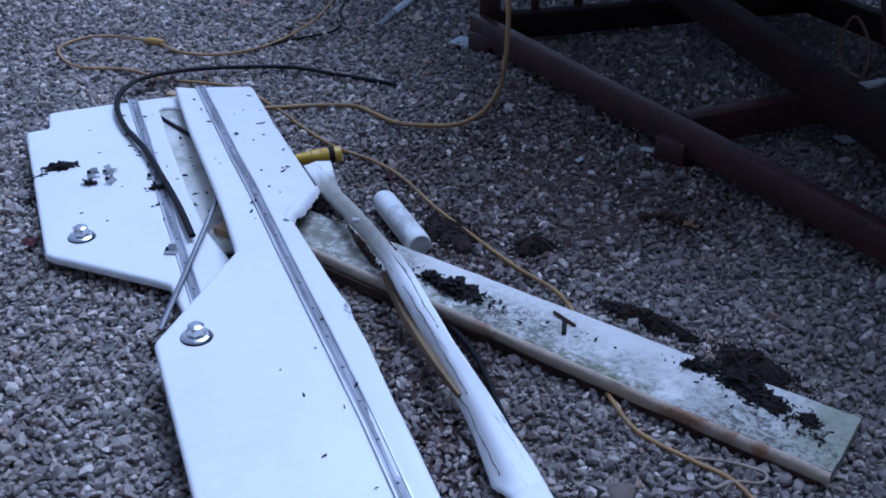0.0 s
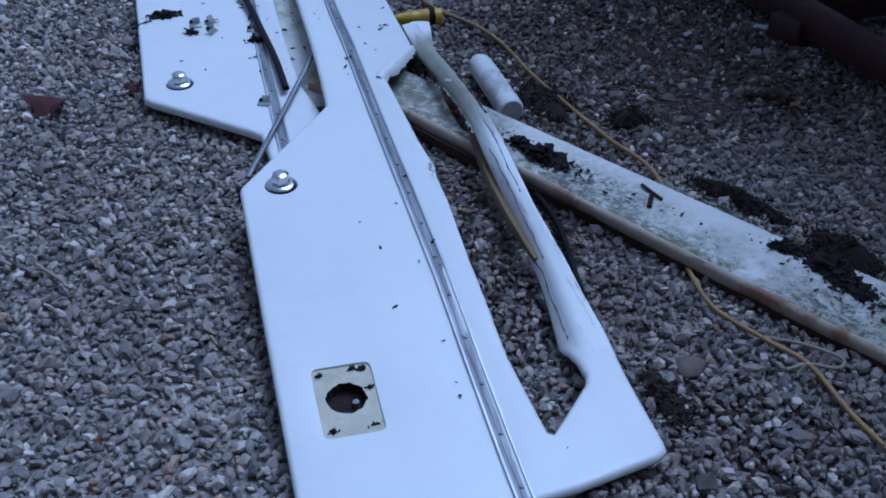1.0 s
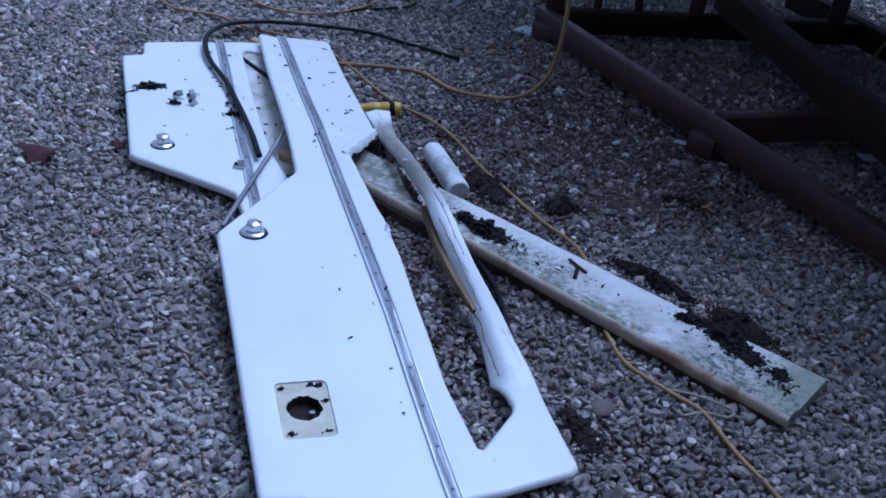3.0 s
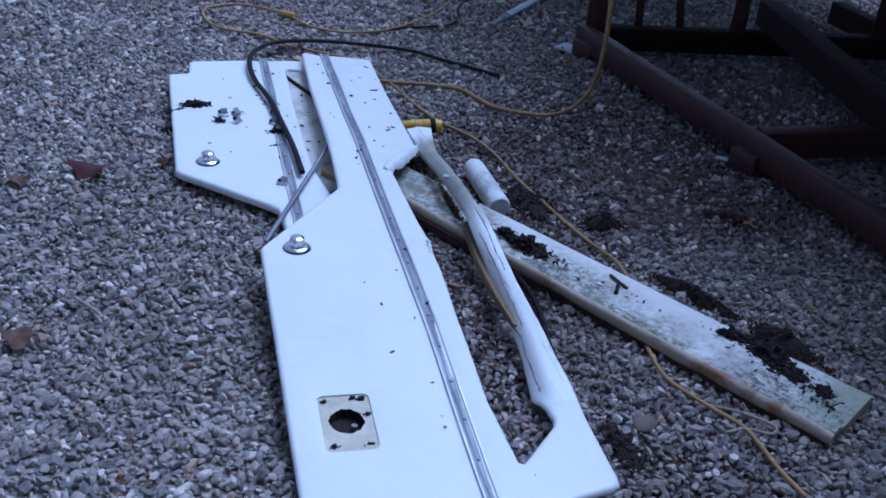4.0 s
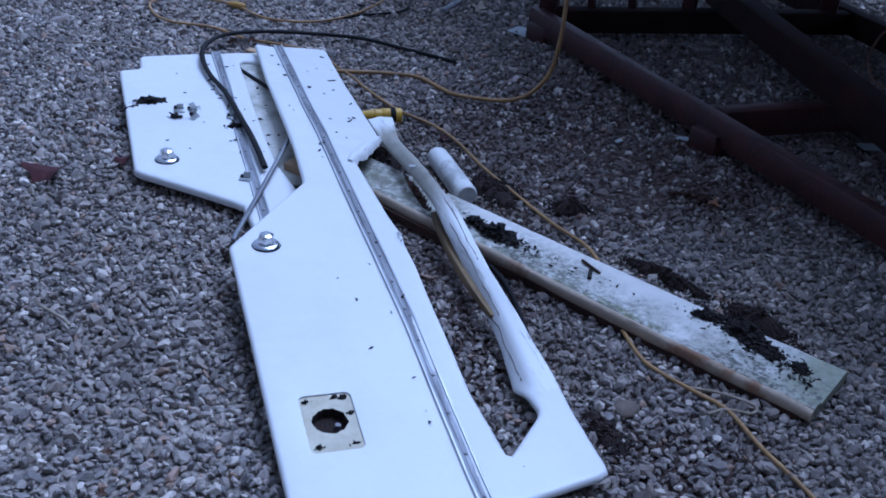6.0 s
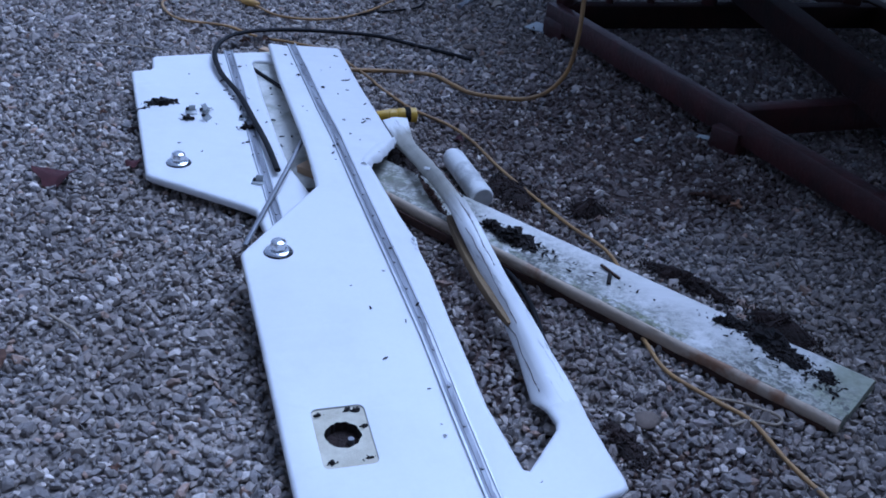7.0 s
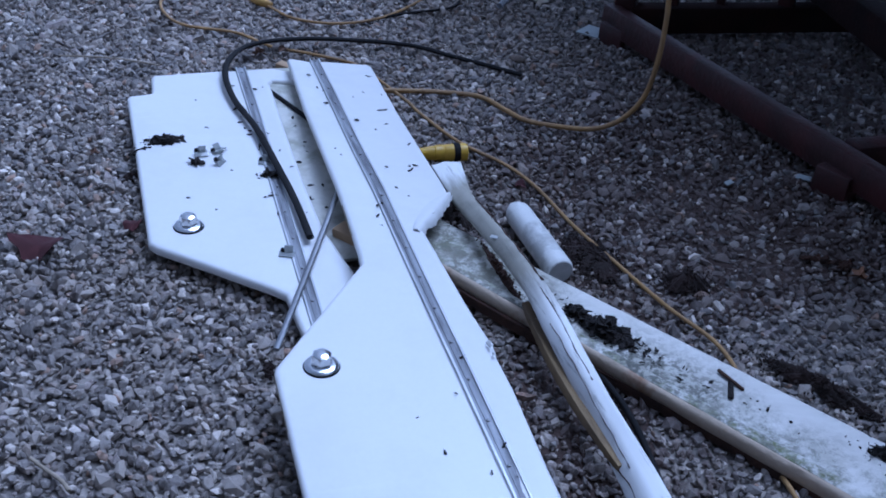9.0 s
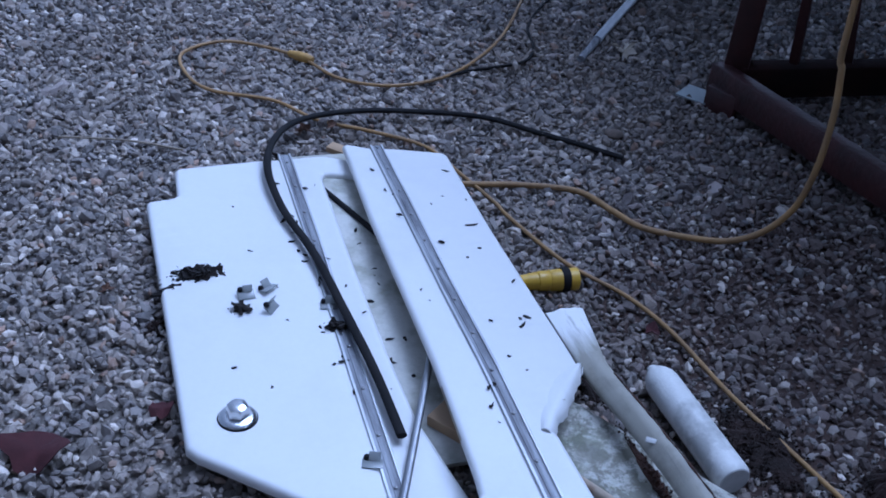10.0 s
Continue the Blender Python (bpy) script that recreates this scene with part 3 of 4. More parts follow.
def add_track(panel, length, height_of, start, groove, pitch, bow):
    track = part("track", track_bm(length, height_of, start, groove, bow), (ALU, CHANNEL), panel, "dull aluminium channel fixed with screws", 30)
    screw = None
    v = start + 0.03
    while v < start + length:
        if screw is None:
            screw = screw_mesh()
            s = screw
        else:
            s = new("screw", screw.data)
        s.parent = track
        s.location = (0.001 + bow(v), v, height_of(v) + groove + 0.0035)
        v += pitch
    return track


def cap_nut(m, label):
    """A chrome domed hexagon nut on a wide flange over a dark rubber washer."""
    top = empty("cap_nut", m @ Matrix.Diagonal((1.05, 1.05, 0.88, 1)))
    part("washer", lathe_bm([(0.0, 0.0), (0.033, 0.0), (0.0345, 0.002), (0.033, 0.0045), (0.0, 0.0045)], 32), RUBBER, top, "black rubber washer", 40)
    part("flange", lathe_bm([(0.0, 0.0045), (0.031, 0.0045), (0.0325, 0.006), (0.031, 0.0085), (0.026, 0.012), (0.020, 0.013), (0.0, 0.013)], 32), CHROME, top, smooth=40)
    bm = bmesh.new()
    rings = []
    for r, z in ((0.0205, 0.012), (0.0198, 0.030), (0.0175, 0.0355), (0.012, 0.0395), (0.005, 0.0405)):
        n = 36
        ring = []
        for i in range(n):
            a = 2 * math.pi * i / n
            hexa = math.cos(math.pi / 6) / math.cos((a % (math.pi / 3)) - math.pi / 6)
            k = 1.0 if z < 0.031 else 0.4
            ring.append(bm.verts.new((r * (1 + (hexa - 1) * k) * math.cos(a), r * (1 + (hexa - 1) * k) * math.sin(a), z)))
        rings.append(ring)
    for a, b in zip(rings, rings[1:]):
        for i in range(len(a)):
            bm.faces.new((a[i], a[(i + 1) % len(a)], b[(i + 1) % len(a)], b[i]))
    bm.faces.new(rings[-1])
    part("nut", bm, CHROME, top, smooth=35)
    return tagged(top, label, "nut", "chrome cap nuts on the panels")


def rail_amount(u, v):
    return u > 0.18 and 0.24 < v < 1.74


def near_shape(p):
    u, v, dz = p.x, p.y, p.z
    groove = -0.005 * math.exp(-((u / 0.035) ** 2)) if u < 0.1 else 0.0
    z = near_height(v) + groove
    if rail_amount(u, v):
        # the split rail: it narrows and tips half way up, and its outer end lies back by the panel
        vs = (0.24, 0.36, 0.5, 0.65, 0.75, 0.88, 1.0, 1.1, 1.24, 1.38, 1.52, 1.70)
        left = float(np.interp(v, vs, (0.210, 0.208, 0.219, 0.229, 0.232, 0.226, 0.221, 0.222, 0.215, 0.204, 0.184, 0.184)))
        right = float(np.interp(v, vs, (0.284, 0.283, 0.281, 0.277, 0.275, 0.278, 0.277, 0.270, 0.258, 0.247, 0.240, 0.266)))
        lift = float(np.interp(v, vs, (0.0, -0.004, -0.010, -0.014, -0.012, -0.004, 0.006, 0.014, 0.014, 0.006, -0.004, -0.010)))
        tilt = float(np.interp(v, vs, (0.0, 0.002, 0.008, 0.012, 0.010, 0.006, 0.010, 0.012, 0.012, 0.010, 0.004, -0.002)))
        k = (u - 0.240) / 0.036
        fold = 0.046 * max(0.0, -k - 0.25) * min(1.0, max(0.0, v - 0.24) / 0.1) * float(np.interp(v, (0.85, 1.05), (1.0, 0.2)))
        ridge = 0.003 * math.exp(-((k - 0.1) / 0.35) ** 2) * (1 if v > 0.9 else 0.0)
        ridge -= 0.0045 * k * k * min(1.0, max(0.0, (v - 0.80) / 0.2)) * min(1.0, max(0.0, (1.62 - v) / 0.15))
        blend = min(1.0, max(0.0, (v - 0.24) / 0.12))
        x = (1 - blend) * u + blend * ((left + right) / 2 + k * (right - left) / 2)
        return Vector((x, v, z + blend * (lift + tilt * k - fold + ridge) + dz * (1 - 0.5 * blend)))
    # ragged lip of the tear curls up
    curl = max(0.0, 1 - math.hypot(u - 0.10, v - 1.43) / 0.10)
    z += 0.007 * curl * curl
    # the edge of the tongue sags a little between the supports
    z += 0.004 * math.sin(v * 5.0) * max(0.0, (u + 0.05)) * 4 if 0.4 < v < 1.3 else 0.0
    return Vector((u, v, z + dz))


def tear(a, b, n, amp, seed):
    """Ragged line from a to b."""
    rnd = random.Random(seed)
    a, b = Vector(a), Vector(b)
    side = Vector((-(b - a).y, (b - a).x)).normalized()
    return [(*(a.lerp(b, i / n) + side * (rnd.uniform(-amp, amp) if 0 < i < n else 0)), 0.2) for i in range(n + 1)]


def near_panel():
    top = empty("torn_panel", pose(0.063, 1.129, 0, 0, 0, YAW))
    outline = [(-0.330, 0.052), (-0.262, 0.047), (-0.256, 0.040), (-0.248, -0.012), (-0.238, -0.018), (-0.10, -0.011), (0.12, 0.012), (0.272, 0.043), (0.290, 0.055), (0.293, 0.075),
               (0.284, 0.26), (0.274, 0.45), (0.274, 0.8), (0.274, 1.2), (0.270, 1.5)]
    outline += tear((0.276, 1.70), (0.205, 1.700), 5, 0.007, 3)
    outline += [(0.205, 1.45), (0.212, 1.1), (0.212, 0.8), (0.207, 0.5), (0.200, 0.36), (0.212, 0.245), (0.206, 0.228), (0.113, 0.131), (0.104, 0.136), (0.086, 0.32), (0.085, 0.58)]
    outline += tear((0.091, 0.80), (0.095, 0.93), 6, 0.005, 5)
    outline += [(0.087, 1.05), (0.071, 1.35)]
    outline += tear((0.060, 1.375), (0.172, 1.505), 7, 0.009, 8)
    outline += [(0.176, 1.68), (0.176, 2.0), (0.186, 2.385), (0.180, 2.402), (0.05, 2.445), (-0.055, 2.483), (-0.066, 2.476), (-0.083, 2.1), (-0.090, 1.6), (-0.100, 1.30), (-0.104, 1.252),
                (-0.340, 0.940), (-0.345, 0.925), (-0.343, 0.50), (-0.338, 0.062)]
    window = []
    for cx, cy, start in ((-0.1795, 0.3445, 0), (-0.2615, 0.3445, 90), (-0.2615, 0.2105, 180), (-0.1795, 0.2105, 270)):
        window += [(cx + 0.013 * math.cos(radians(start + 22.5 * k)), cy + 0.013 * math.sin(radians(start + 22.5 * k)), 0.15) for k in range(5)]
    bm = panel_bm([outline, window], 0.019, 0.0105, 0.045, (-0.06, -0.03, 0.0, 0.03, 0.06, 0.220, 0.231, 0.244, 0.258), near_shape)
    for f in bm.faces:
        c = f.calc_center_median()
        if f.material_index == 0 and c.x > 0.182 and 0.30 < c.y < 1.74:
            f.material_index = 2
        if f.material_index == 0 and abs(f.normal.z) < 0.3 and (0.78 < c.y < 0.95 or 1.37 < c.y < 1.5) and c.x < 0.17:
            f.material_index = 1
    part("skin", bm, (WHITE, CORE, GREYED), top, "white moulded skin, split and curled at a tear", 60)
    add_track(top, 2.46, near_height, 0.004, -0.003, 0.115, lambda v: float(np.interp(v, (0, 0.6, 1.2, 1.8, 2.47), (0.024, 0.017, 0.010, 0.008, 0.018))))
    # cream pad sunk in the square cut-out, with a round ragged hole
    bm = bmesh.new()
    rnd = random.Random(4)
    def squared(c):
        return math.copysign(abs(c) ** 0.30, c)
    outer = [bm.verts.new((-0.2205 + 0.0570 * squared(math.cos(a)), 0.2775 + 0.083 * squared(math.sin(a)), 0)) for a in (2 * math.pi * (i + 0.5) / 40 for i in range(40))]
    inner = [bm.verts.new((-0.221 + (0.036 + rnd.uniform(-0.002, 0.002)) * math.cos(a), 0.284 + (0.035 + rnd.uniform(-0.002, 0.002)) * math.sin(a), 0)) for a in (2 * math.pi * (i + 0.5) / 40 for i in range(40))]
    deep = [bm.verts.new((v.co.x, v.co.y, -0.022)) for v in inner]
    for i in range(40):
        j = (i + 1) % 40
        bm.faces.new((outer[i], outer[j], inner[j], inner[i]))
        f = bm.faces.new((inner[i], inner[j], deep[j], deep[i]))
        f.material_index = 1
    f = bm.faces.new(deep)
    f.material_index = 1
    for v in bm.verts:
        v.co.z += near_height(v.co.y) - 0.004
    bmesh.ops.recalc_face_normals(bm, faces=bm.faces)
    for f in bm.faces:
        if f.normal.z < -0.5:
            f.normal_flip()
    pad = part("inset_pad", bm, (CREAM, EARTH), top, "cream square inset with a ragged round hole")
    bm = lathe_bm([(0.0, 0.012), (0.006, 0.012), (0.0065, 0.010), (0.0065, -0.01)], 12)
    peg = part("peg", bm, SCREW, pad, "small metal stud inside the hole", 40)
    peg.location = (-0.205, 0.283, near_height(0.28) - 0.026)
    for i, (u, v) in enumerate(((-0.262, 0.342), (-0.184, 0.345), (-0.200, 0.348), (-0.186, 0.216), (-0.255, 0.214), (-0.176, 0.30))):
        c = part("grime", lump_bm(18, (0.013, 0.006, 0.003), 0.0035, 40 + i), SOIL, pad)
        c.location = (u, v, near_height(v) - 0.004)
    # the peeled backing that hangs along the split rail
    bm = bmesh.new()
    rows = []
    for i in range(25):
        t = i / 24
        v = 0.60 + 0.50 * t
        w = 0.013 * math.sin(math.pi * t) ** 0.8 - 0.004
        u = 0.228 - 0.006 * t
        z = near_height(v) - 0.030 - 0.012 * math.sin(math.pi * t)
        rows.append([bm.verts.new((u - w, v, z - 0.016)), bm.verts.new((u - w * 0.4, v, z - 0.004)), bm.verts.new((u + 0.03, v, z)), bm.verts.new((u + 0.03, v, z - 0.004)), bm.verts.new((u - w * 0.4, v, z - 0.009)), bm.verts.new((u - w, v, z - 0.020))])
    for a, b in zip(rows, rows[1:]):
        for k in range(6):
            bm.faces.new((a[k], b[k], b[(k + 1) % 6], a[(k + 1) % 6]))
    bm.faces.new(rows[0])
    bm.faces.new(rows[-1][::-1])
    bmesh.ops.recalc_face_normals(bm, faces=bm.faces)
    part("backing", bm, BACKING, top, "peeled tan fibre backing", 50)
    # dark lines along the folded rail: cracks, plus crease and right-edge shade drawn in
    for name, k, v0, v1, r in (("dark_line", -0.35, 0.58, 0.98, 0.0010), ("dark_line", -0.70, 0.36, 0.66, 0.0011), ("dark_line", 0.72, 1.10, 1.48, 0.0022), ("dark_line", 0.25, 0.80, 1.08, 0.0012)):
        pts = []
        for i in range(26):
            v = v0 + (v1 - v0) * i / 25
            kk = k + 0.10 * noise.noise(Vector((v * 22, k * 9, 4)))
            p = near_shape(Vector((0.240 + 0.036 * kk, v, 0.0)))
            pts.append((p.x, p.y, p.z - 0.0006))
        part(name, tube_bm(pts, r, 6, 2, 0.9, 2), ROT, top, "dark rail line, for cracks and gutter shade", 60)
    # curled scraps of skin at the tear
    a, b = Vector((0.050, 1.362)), Vector((0.176, 1.512))
    out = Vector(((b - a).y, -(b - a).x)).normalized()
    bm = bmesh.new()
    rows = []
    rnd = random.Random(12)
    for i in range(19):
        t = i / 18
        bow = -0.012 * math.sin(math.pi * t)
        rag = (0.85 + 0.35 * noise.noise(Vector((t * 5.0, 1.7, 0))) + rnd.uniform(-0.10, 0.10)) * (0.35 + 0.75 * math.sin(math.pi * min(1, 0.1 + t * 0.9)))
        row = []
        ease = 0.25 + 0.75 * math.sin(math.pi * t)
        for d, h in ((-0.034 * ease, -0.0060), (-0.018 * ease, -0.0010), (-0.004, 0.0020 * ease), (0.008 * rag, 0.0020), (0.018 * rag, -0.0030), (0.026 * rag, -0.0120), (0.029 * rag, -0.0260 * rag)):
            p = a.lerp(b, t) + out * (bow * 0.6 + d)
            row.append(bm.verts.new((p.x, p.y, near_height(p.y) + h + 0.004)))
        rows.append(row)
    for p, q in zip(rows, rows[1:]):
        for k in range(len(p) - 1):
            bm.faces.new((p[k], p[k + 1], q[k + 1], q[k]))
    bmesh.ops.recalc_face_normals(bm, faces=bm.faces)
    bmesh.ops.solidify(bm, geom=bm.faces[:], thickness=0.0025)
    part("torn_lip", bm, WHITE, top, "curled ragged lip of the tear", 60)
    for i, (u, v, turn, w) in enumerate(((0.250, 1.10, 15, 0.020), (0.222, 1.30, -35, 0.018), (0.088, 0.925, -80, 0.018), (0.086, 0.895, -100, 0.012))):
        bm = bmesh.new()
        rows = []
        for k in range(9):
            g = -0.3 + 1.8 * k / 8
            r = w * 0.36
            rag = 1 + 0.12 * math.sin(k * 2.3 + i)
            rows.append([bm.verts.new((-w / 2 * rag, -r * math.sin(g), r * math.cos(g))), bm.verts.new((w / 2 * rag, -r * math.sin(g), r * math.cos(g)))])
        for p, q in zip(rows, rows[1:]):
            bm.faces.new((p[0], p[1], q[1], q[0]))
        bmesh.ops.solidify(bm, geom=bm.faces[:], thickness=0.002)
        chip = part("scrap", bm, WHITE, top, "curled scrap of torn skin", 60)
        chip.matrix_basis = pose(u, v, near_height(v) + 0.004, 0, 0, turn)
    return tagged(top, "long white moulded panel with a split, twisted rail and a cut-out", "panel", "white moulded panels")


def far_panel():
    top = empty("moulded_panel", pose(-0.613, 2.302, 0, 0, 0, YAW))
    outline = [(-0.351, 0.972), (-0.345, 0.985), (-0.290, 0.994), (-0.280, 1.003), (-0.275, 1.125), (-0.266, 1.137), (0.0, 1.160), (0.10, 1.158), (0.165, 1.125), (0.27, 1.08), (0.28, 1.06), (0.28, -0.30),
               (0.27, -0.42), (-0.03, -0.42), (-0.045, -0.25), (-0.060, -0.085), (-0.085, -0.060), (-0.320, 0.142), (-0.336, 0.165)]
    slot = [(0.085, 1.062), (0.160, 1.04), (0.205, 0.9), (0.205, 0.0), (0.16, -0.12), (0.125, -0.115), (0.098, 0.02), (0.072, 0.16), (0.066, 0.35), (0.066, 0.7), (0.073, 1.045)]

    def shape(p):
        g = -0.004 * math.exp(-((p.x / 0.035) ** 2))
        crumple = 0.003 * math.exp(-(((p.y - 0.66 - 0.25 * p.x) / 0.05) ** 2)) * (1 if p.x < -0.03 else 0)
        return Vector((p.x, p.y, far_height(p.y) + g + crumple + p.z + 0.008 * min(0.0, p.x + 0.2)))

    bm = panel_bm([outline, slot], 0.024, 0.011, 0.04, (-0.25, -0.17, -0.09, -0.05, -0.025, 0.0, 0.025, 0.05), shape)
    part("skin", bm, (WHITE, CORE), top, "", 60)
    add_track(top, 1.45, far_height, -0.275, -0.002, 0.125, lambda v: float(np.interp(v, (-0.3, 0.2, 1.18), (-0.010, -0.008, 0.0))))
    return tagged(top, "white moulded panel with an open slot, scattered with crumbs of soil", "panel", "white moulded panels")


near = near_panel()
far = far_panel()
NEAR, FAR = pose(0.063, 1.129, 0, 0, 0, YAW), pose(-0.613, 2.302, 0, 0, 0, YAW)
cap_nut(NEAR @ pose(-0.254, 0.925, near_height(0.925) - 0.002, 0, 0, 12), "chrome cap nut on a flange, bolted to the torn panel")
cap_nut(FAR @ pose(-0.241, 0.220, far_height(0.22) - 0.002, 0, 0, 40), "chrome cap nut on a flange, bolted beside the slot")

# grey-beige sheet under the slot, and the block beside it
bm = box_bm(0.26, 1.12, 0.010, None, 0.002)
sheet = part("backing_sheet", bm, SHEET, smooth=40)
sheet.matrix_world = FAR @ pose(0.145, 0.62, 0.037, 0, 0, 1)
tagged(sheet, "grey-beige weathered sheet lying under the slotted panel", "sheet")
block = part("wood_block", box_bm(0.16, 0.07, 0.045, None, 0.004), WOOD, smooth=40)
block.matrix_world = pose(-0.50, 2.475, 0.048, 4, -3, -32)
tagged(block, "split tan wooden block wedged between the panels", "block")


# ---- old board ----
def plank():
    top = empty("old_board", pose(0, 0, 0))
    n = 60
    far_a, far_b = Vector((-0.50, 2.700)), Vector((0.907, 1.750))
    near_a, near_b = Vector((-0.53, 2.525)), Vector((0.775, 1.558))
    bm = bmesh.new()
    rows = []
    lip_rows = []
    lip = bmesh.new()
    for i in range(n + 1):
        t = i / n
        f, e = far_a.lerp(far_b, t), near_a.lerp(near_b, t)
        z = 0.070 - 0.020 * min(1.0, t * 1.25) ** 0.9
        cross = (f - e)
        prof = [(0.09, -0.030), (0.09, 0.003), (0.13, 0.0055), (0.20, 0.0050), (0.225, 0.0030), (0.245, -0.0050), (0.30, -0.0065), (0.5, -0.0045), (0.75, -0.001), (0.93, 0.002), (0.985, -0.002), (1.0, -0.008), (1.0, -0.034)]
        rows.append([bm.verts.new((*(e + cross * s), z + h + 0.0015 * noise.noise(Vector((t * 20, s * 4, 0))))) for s, h in prof])
        thin = min(1.0, (1.02 - t) / 0.10) ** 0.5
        ring = []
        out = -cross.normalized()
        for k in range(10):
            a = 2 * math.pi * k / 10
            wob = 1 + 0.22 * noise.noise(Vector((t * 14, k * 0.7, 3)))
            ring.append(lip.verts.new((*(e + cross * 0.07 + out * (0.011 * math.cos(a) * wob)), z - 0.014 + 0.018 * math.sin(a) * wob * (0.7 + 0.3 * thin))))
        lip_rows.append(ring)
    for a, b in zip(rows, rows[1:]):
        for k in range(len(a)):
            bm.faces.new((a[k], a[(k + 1) % len(a)], b[(k + 1) % len(a)], b[k]))
    bm.faces.new(rows[0])
    bm.faces.new(rows[-1][::-1])
    bmesh.ops.recalc_face_normals(bm, faces=bm.faces)
    for a, b in zip(lip_rows, lip_rows[1:]):
        for k in range(10):
            lip.faces.new((a[k], a[(k + 1) % 10], b[(k + 1) % 10], b[k]))
    lip.faces.new(lip_rows[0])
    lip.faces.new(lip_rows[-1][::-1])
    bmesh.ops.recalc_face_normals(lip, faces=lip.faces)
    part("face", bm, PAINT, top, "chalky white painted face with grey and green stains", 45)
    part("edge", lip, LIP, top, "rounded tan edge", 60)
    core = bmesh.new()
    vs = []
    for t, swell in ((0.0, 0.10), (0.40, 0.08), (0.55, 0.0), (0.985, 0.0)):
        f, e = far_a.lerp(far_b, t), near_a.lerp(near_b, t)
        z = 0.070 - 0.020 * min(1.0, t * 1.25) ** 0.9
        vs.append([core.verts.new((*(e.lerp(f, s)), z + h)) for s, h in ((0.03 - swell, -0.046), (0.03 - swell * 0.8, -0.024), (0.96, -0.020), (0.96, -0.046))])
    for a, b in zip(vs, vs[1:]):
        for k in range(4):
            core.faces.new((a[k], a[(k + 1) % 4], b[(k + 1) % 4], b[k]))
    core.faces.new(vs[0])
    core.faces.new(vs[-1][::-1])
    bmesh.ops.recalc_face_normals(core, faces=core.faces)
    part("core", core, ROT, top, "dark rotten wood core")
    # dark lumps put where the gap between board and rail is in shade
    hole = part("gap_shade", lump_bm(160, (0.20, 0.018, 0.003), 0.005, 31), ROT, top, "dark lumps for the shaded gap beside the rail")
    hole.matrix_basis = pose(-0.168, 2.372, 0.0625, 0, 2, -66)
    return tagged(top, "long weathered white board with rotten core and soil on it", "board")


plank()


def board_z(x):
    t = (x + 0.53) / 1.40
    return 0.070 - 0.020 * min(1.0, max(0.0, t) * 1.25) ** 0.9


# ---- cords and hoses ----
cord_plan = [
    (-0.3, 5.6), (-0.4, 5.1), (-0.445, 4.81), (-0.516, 4.4), (-0.647, 4.087), (-0.808, 3.948), (-0.977, 3.947), (-1.118, 4.062), (-1.271, 4.119),
    (-1.392, 4.108), (-1.47, 3.991), (-1.42, 3.858), (-1.322, 3.768), (-1.14, 3.752), (-0.996, 3.665), (-0.851, 3.638), (-0.691, 3.587), (-0.583,
    3.458), (-0.489, 3.335), (-0.454, 3.277), (-0.319, 3.107), (-0.181, 3.0), (-0.09, 2.885), (0.006, 2.705), (0.118, 2.531), (0.22, 2.379), (0.323,
    2.247), (0.37, 2.08), (0.385, 1.9), (0.394, 1.831), (0.435, 1.723), (0.532, 1.635), (0.601, 1.577), (0.657, 1.454), (0.72, 1.344), (0.777, 1.213),
    (0.85, 1.0)]
# it dips where it runs beneath the old board
cord_a = tube_bm([(x, y, 0.012 if 1.84 < y < 2.2 and x > 0.3 else 0.022) for x, y in cord_plan], 0.0052, 10, 8)
cord = empty("extension_cord")
part("cable", cord_a, YELLOW, cord, smooth=60)
bm = lathe_bm([(0.0, -0.045), (0.009, -0.045), (0.012, -0.03), (0.015, -0.012), (0.015, 0.02), (0.010, 0.04), (0.0, 0.042)], 16, pose(-1.118, 4.062, 0.026, 90, 0, 70))
part("connector", bm, CONNECT, cord, "yellow moulded connector", 40)
tagged(cord, "thin yellow extension cord looped over the gravel", "cord")

heavy = empty("yellow_cable")
bm = tube_bm([(-0.72, 3.38, 0.024), (-0.551, 3.412, 0.024), (-0.413, 3.440, 0.024), (-0.277, 3.440, 0.024), (-0.190, 3.360, 0.024), (-0.119, 3.295, 0.026), (0.006, 3.262, 0.034), (0.085, 3.250, 0.048), (0.149, 3.245, 0.085),
              (0.194, 3.240, 0.145), (0.214, 3.238, 0.205), (0.224, 3.236, 0.30), (0.226, 3.250, 0.41), (0.219, 3.270, 0.50), (0.209, 3.280, 0.57), (0.20, 3.29, 1.0), (0.26, 3.30, 1.6), (0.58, 3.35, 2.04), (0.95, 3.38, 2.02)], 0.0078, 12, 10)
part("sheath", bm, YELLOW, heavy, smooth=60)
tagged(heavy, "thick yellow power cord rising from the gravel", "cord")

plug = empty("power_plug", look((-0.300, 3.030, 0.030), (-0.50, 2.968, 0.030)))
part("body", lathe_bm([(0.0, -0.135), (0.014, -0.135), (0.017, -0.115), (0.0205, -0.095), (0.0205, -0.088), (0.0225, -0.086), (0.0235, -0.062), (0.0225, -0.060), (0.0245, -0.055), (0.0255, -0.030), (0.0, -0.030)], 24), PLUGY, plug, smooth=40)
part("band", lathe_bm([(0.0, -0.032), (0.0275, -0.032), (0.0285, -0.028), (0.0285, -0.018), (0.0275, -0.014), (0.0, -0.014)], 24), RUBBER, plug, "black ring", 40)
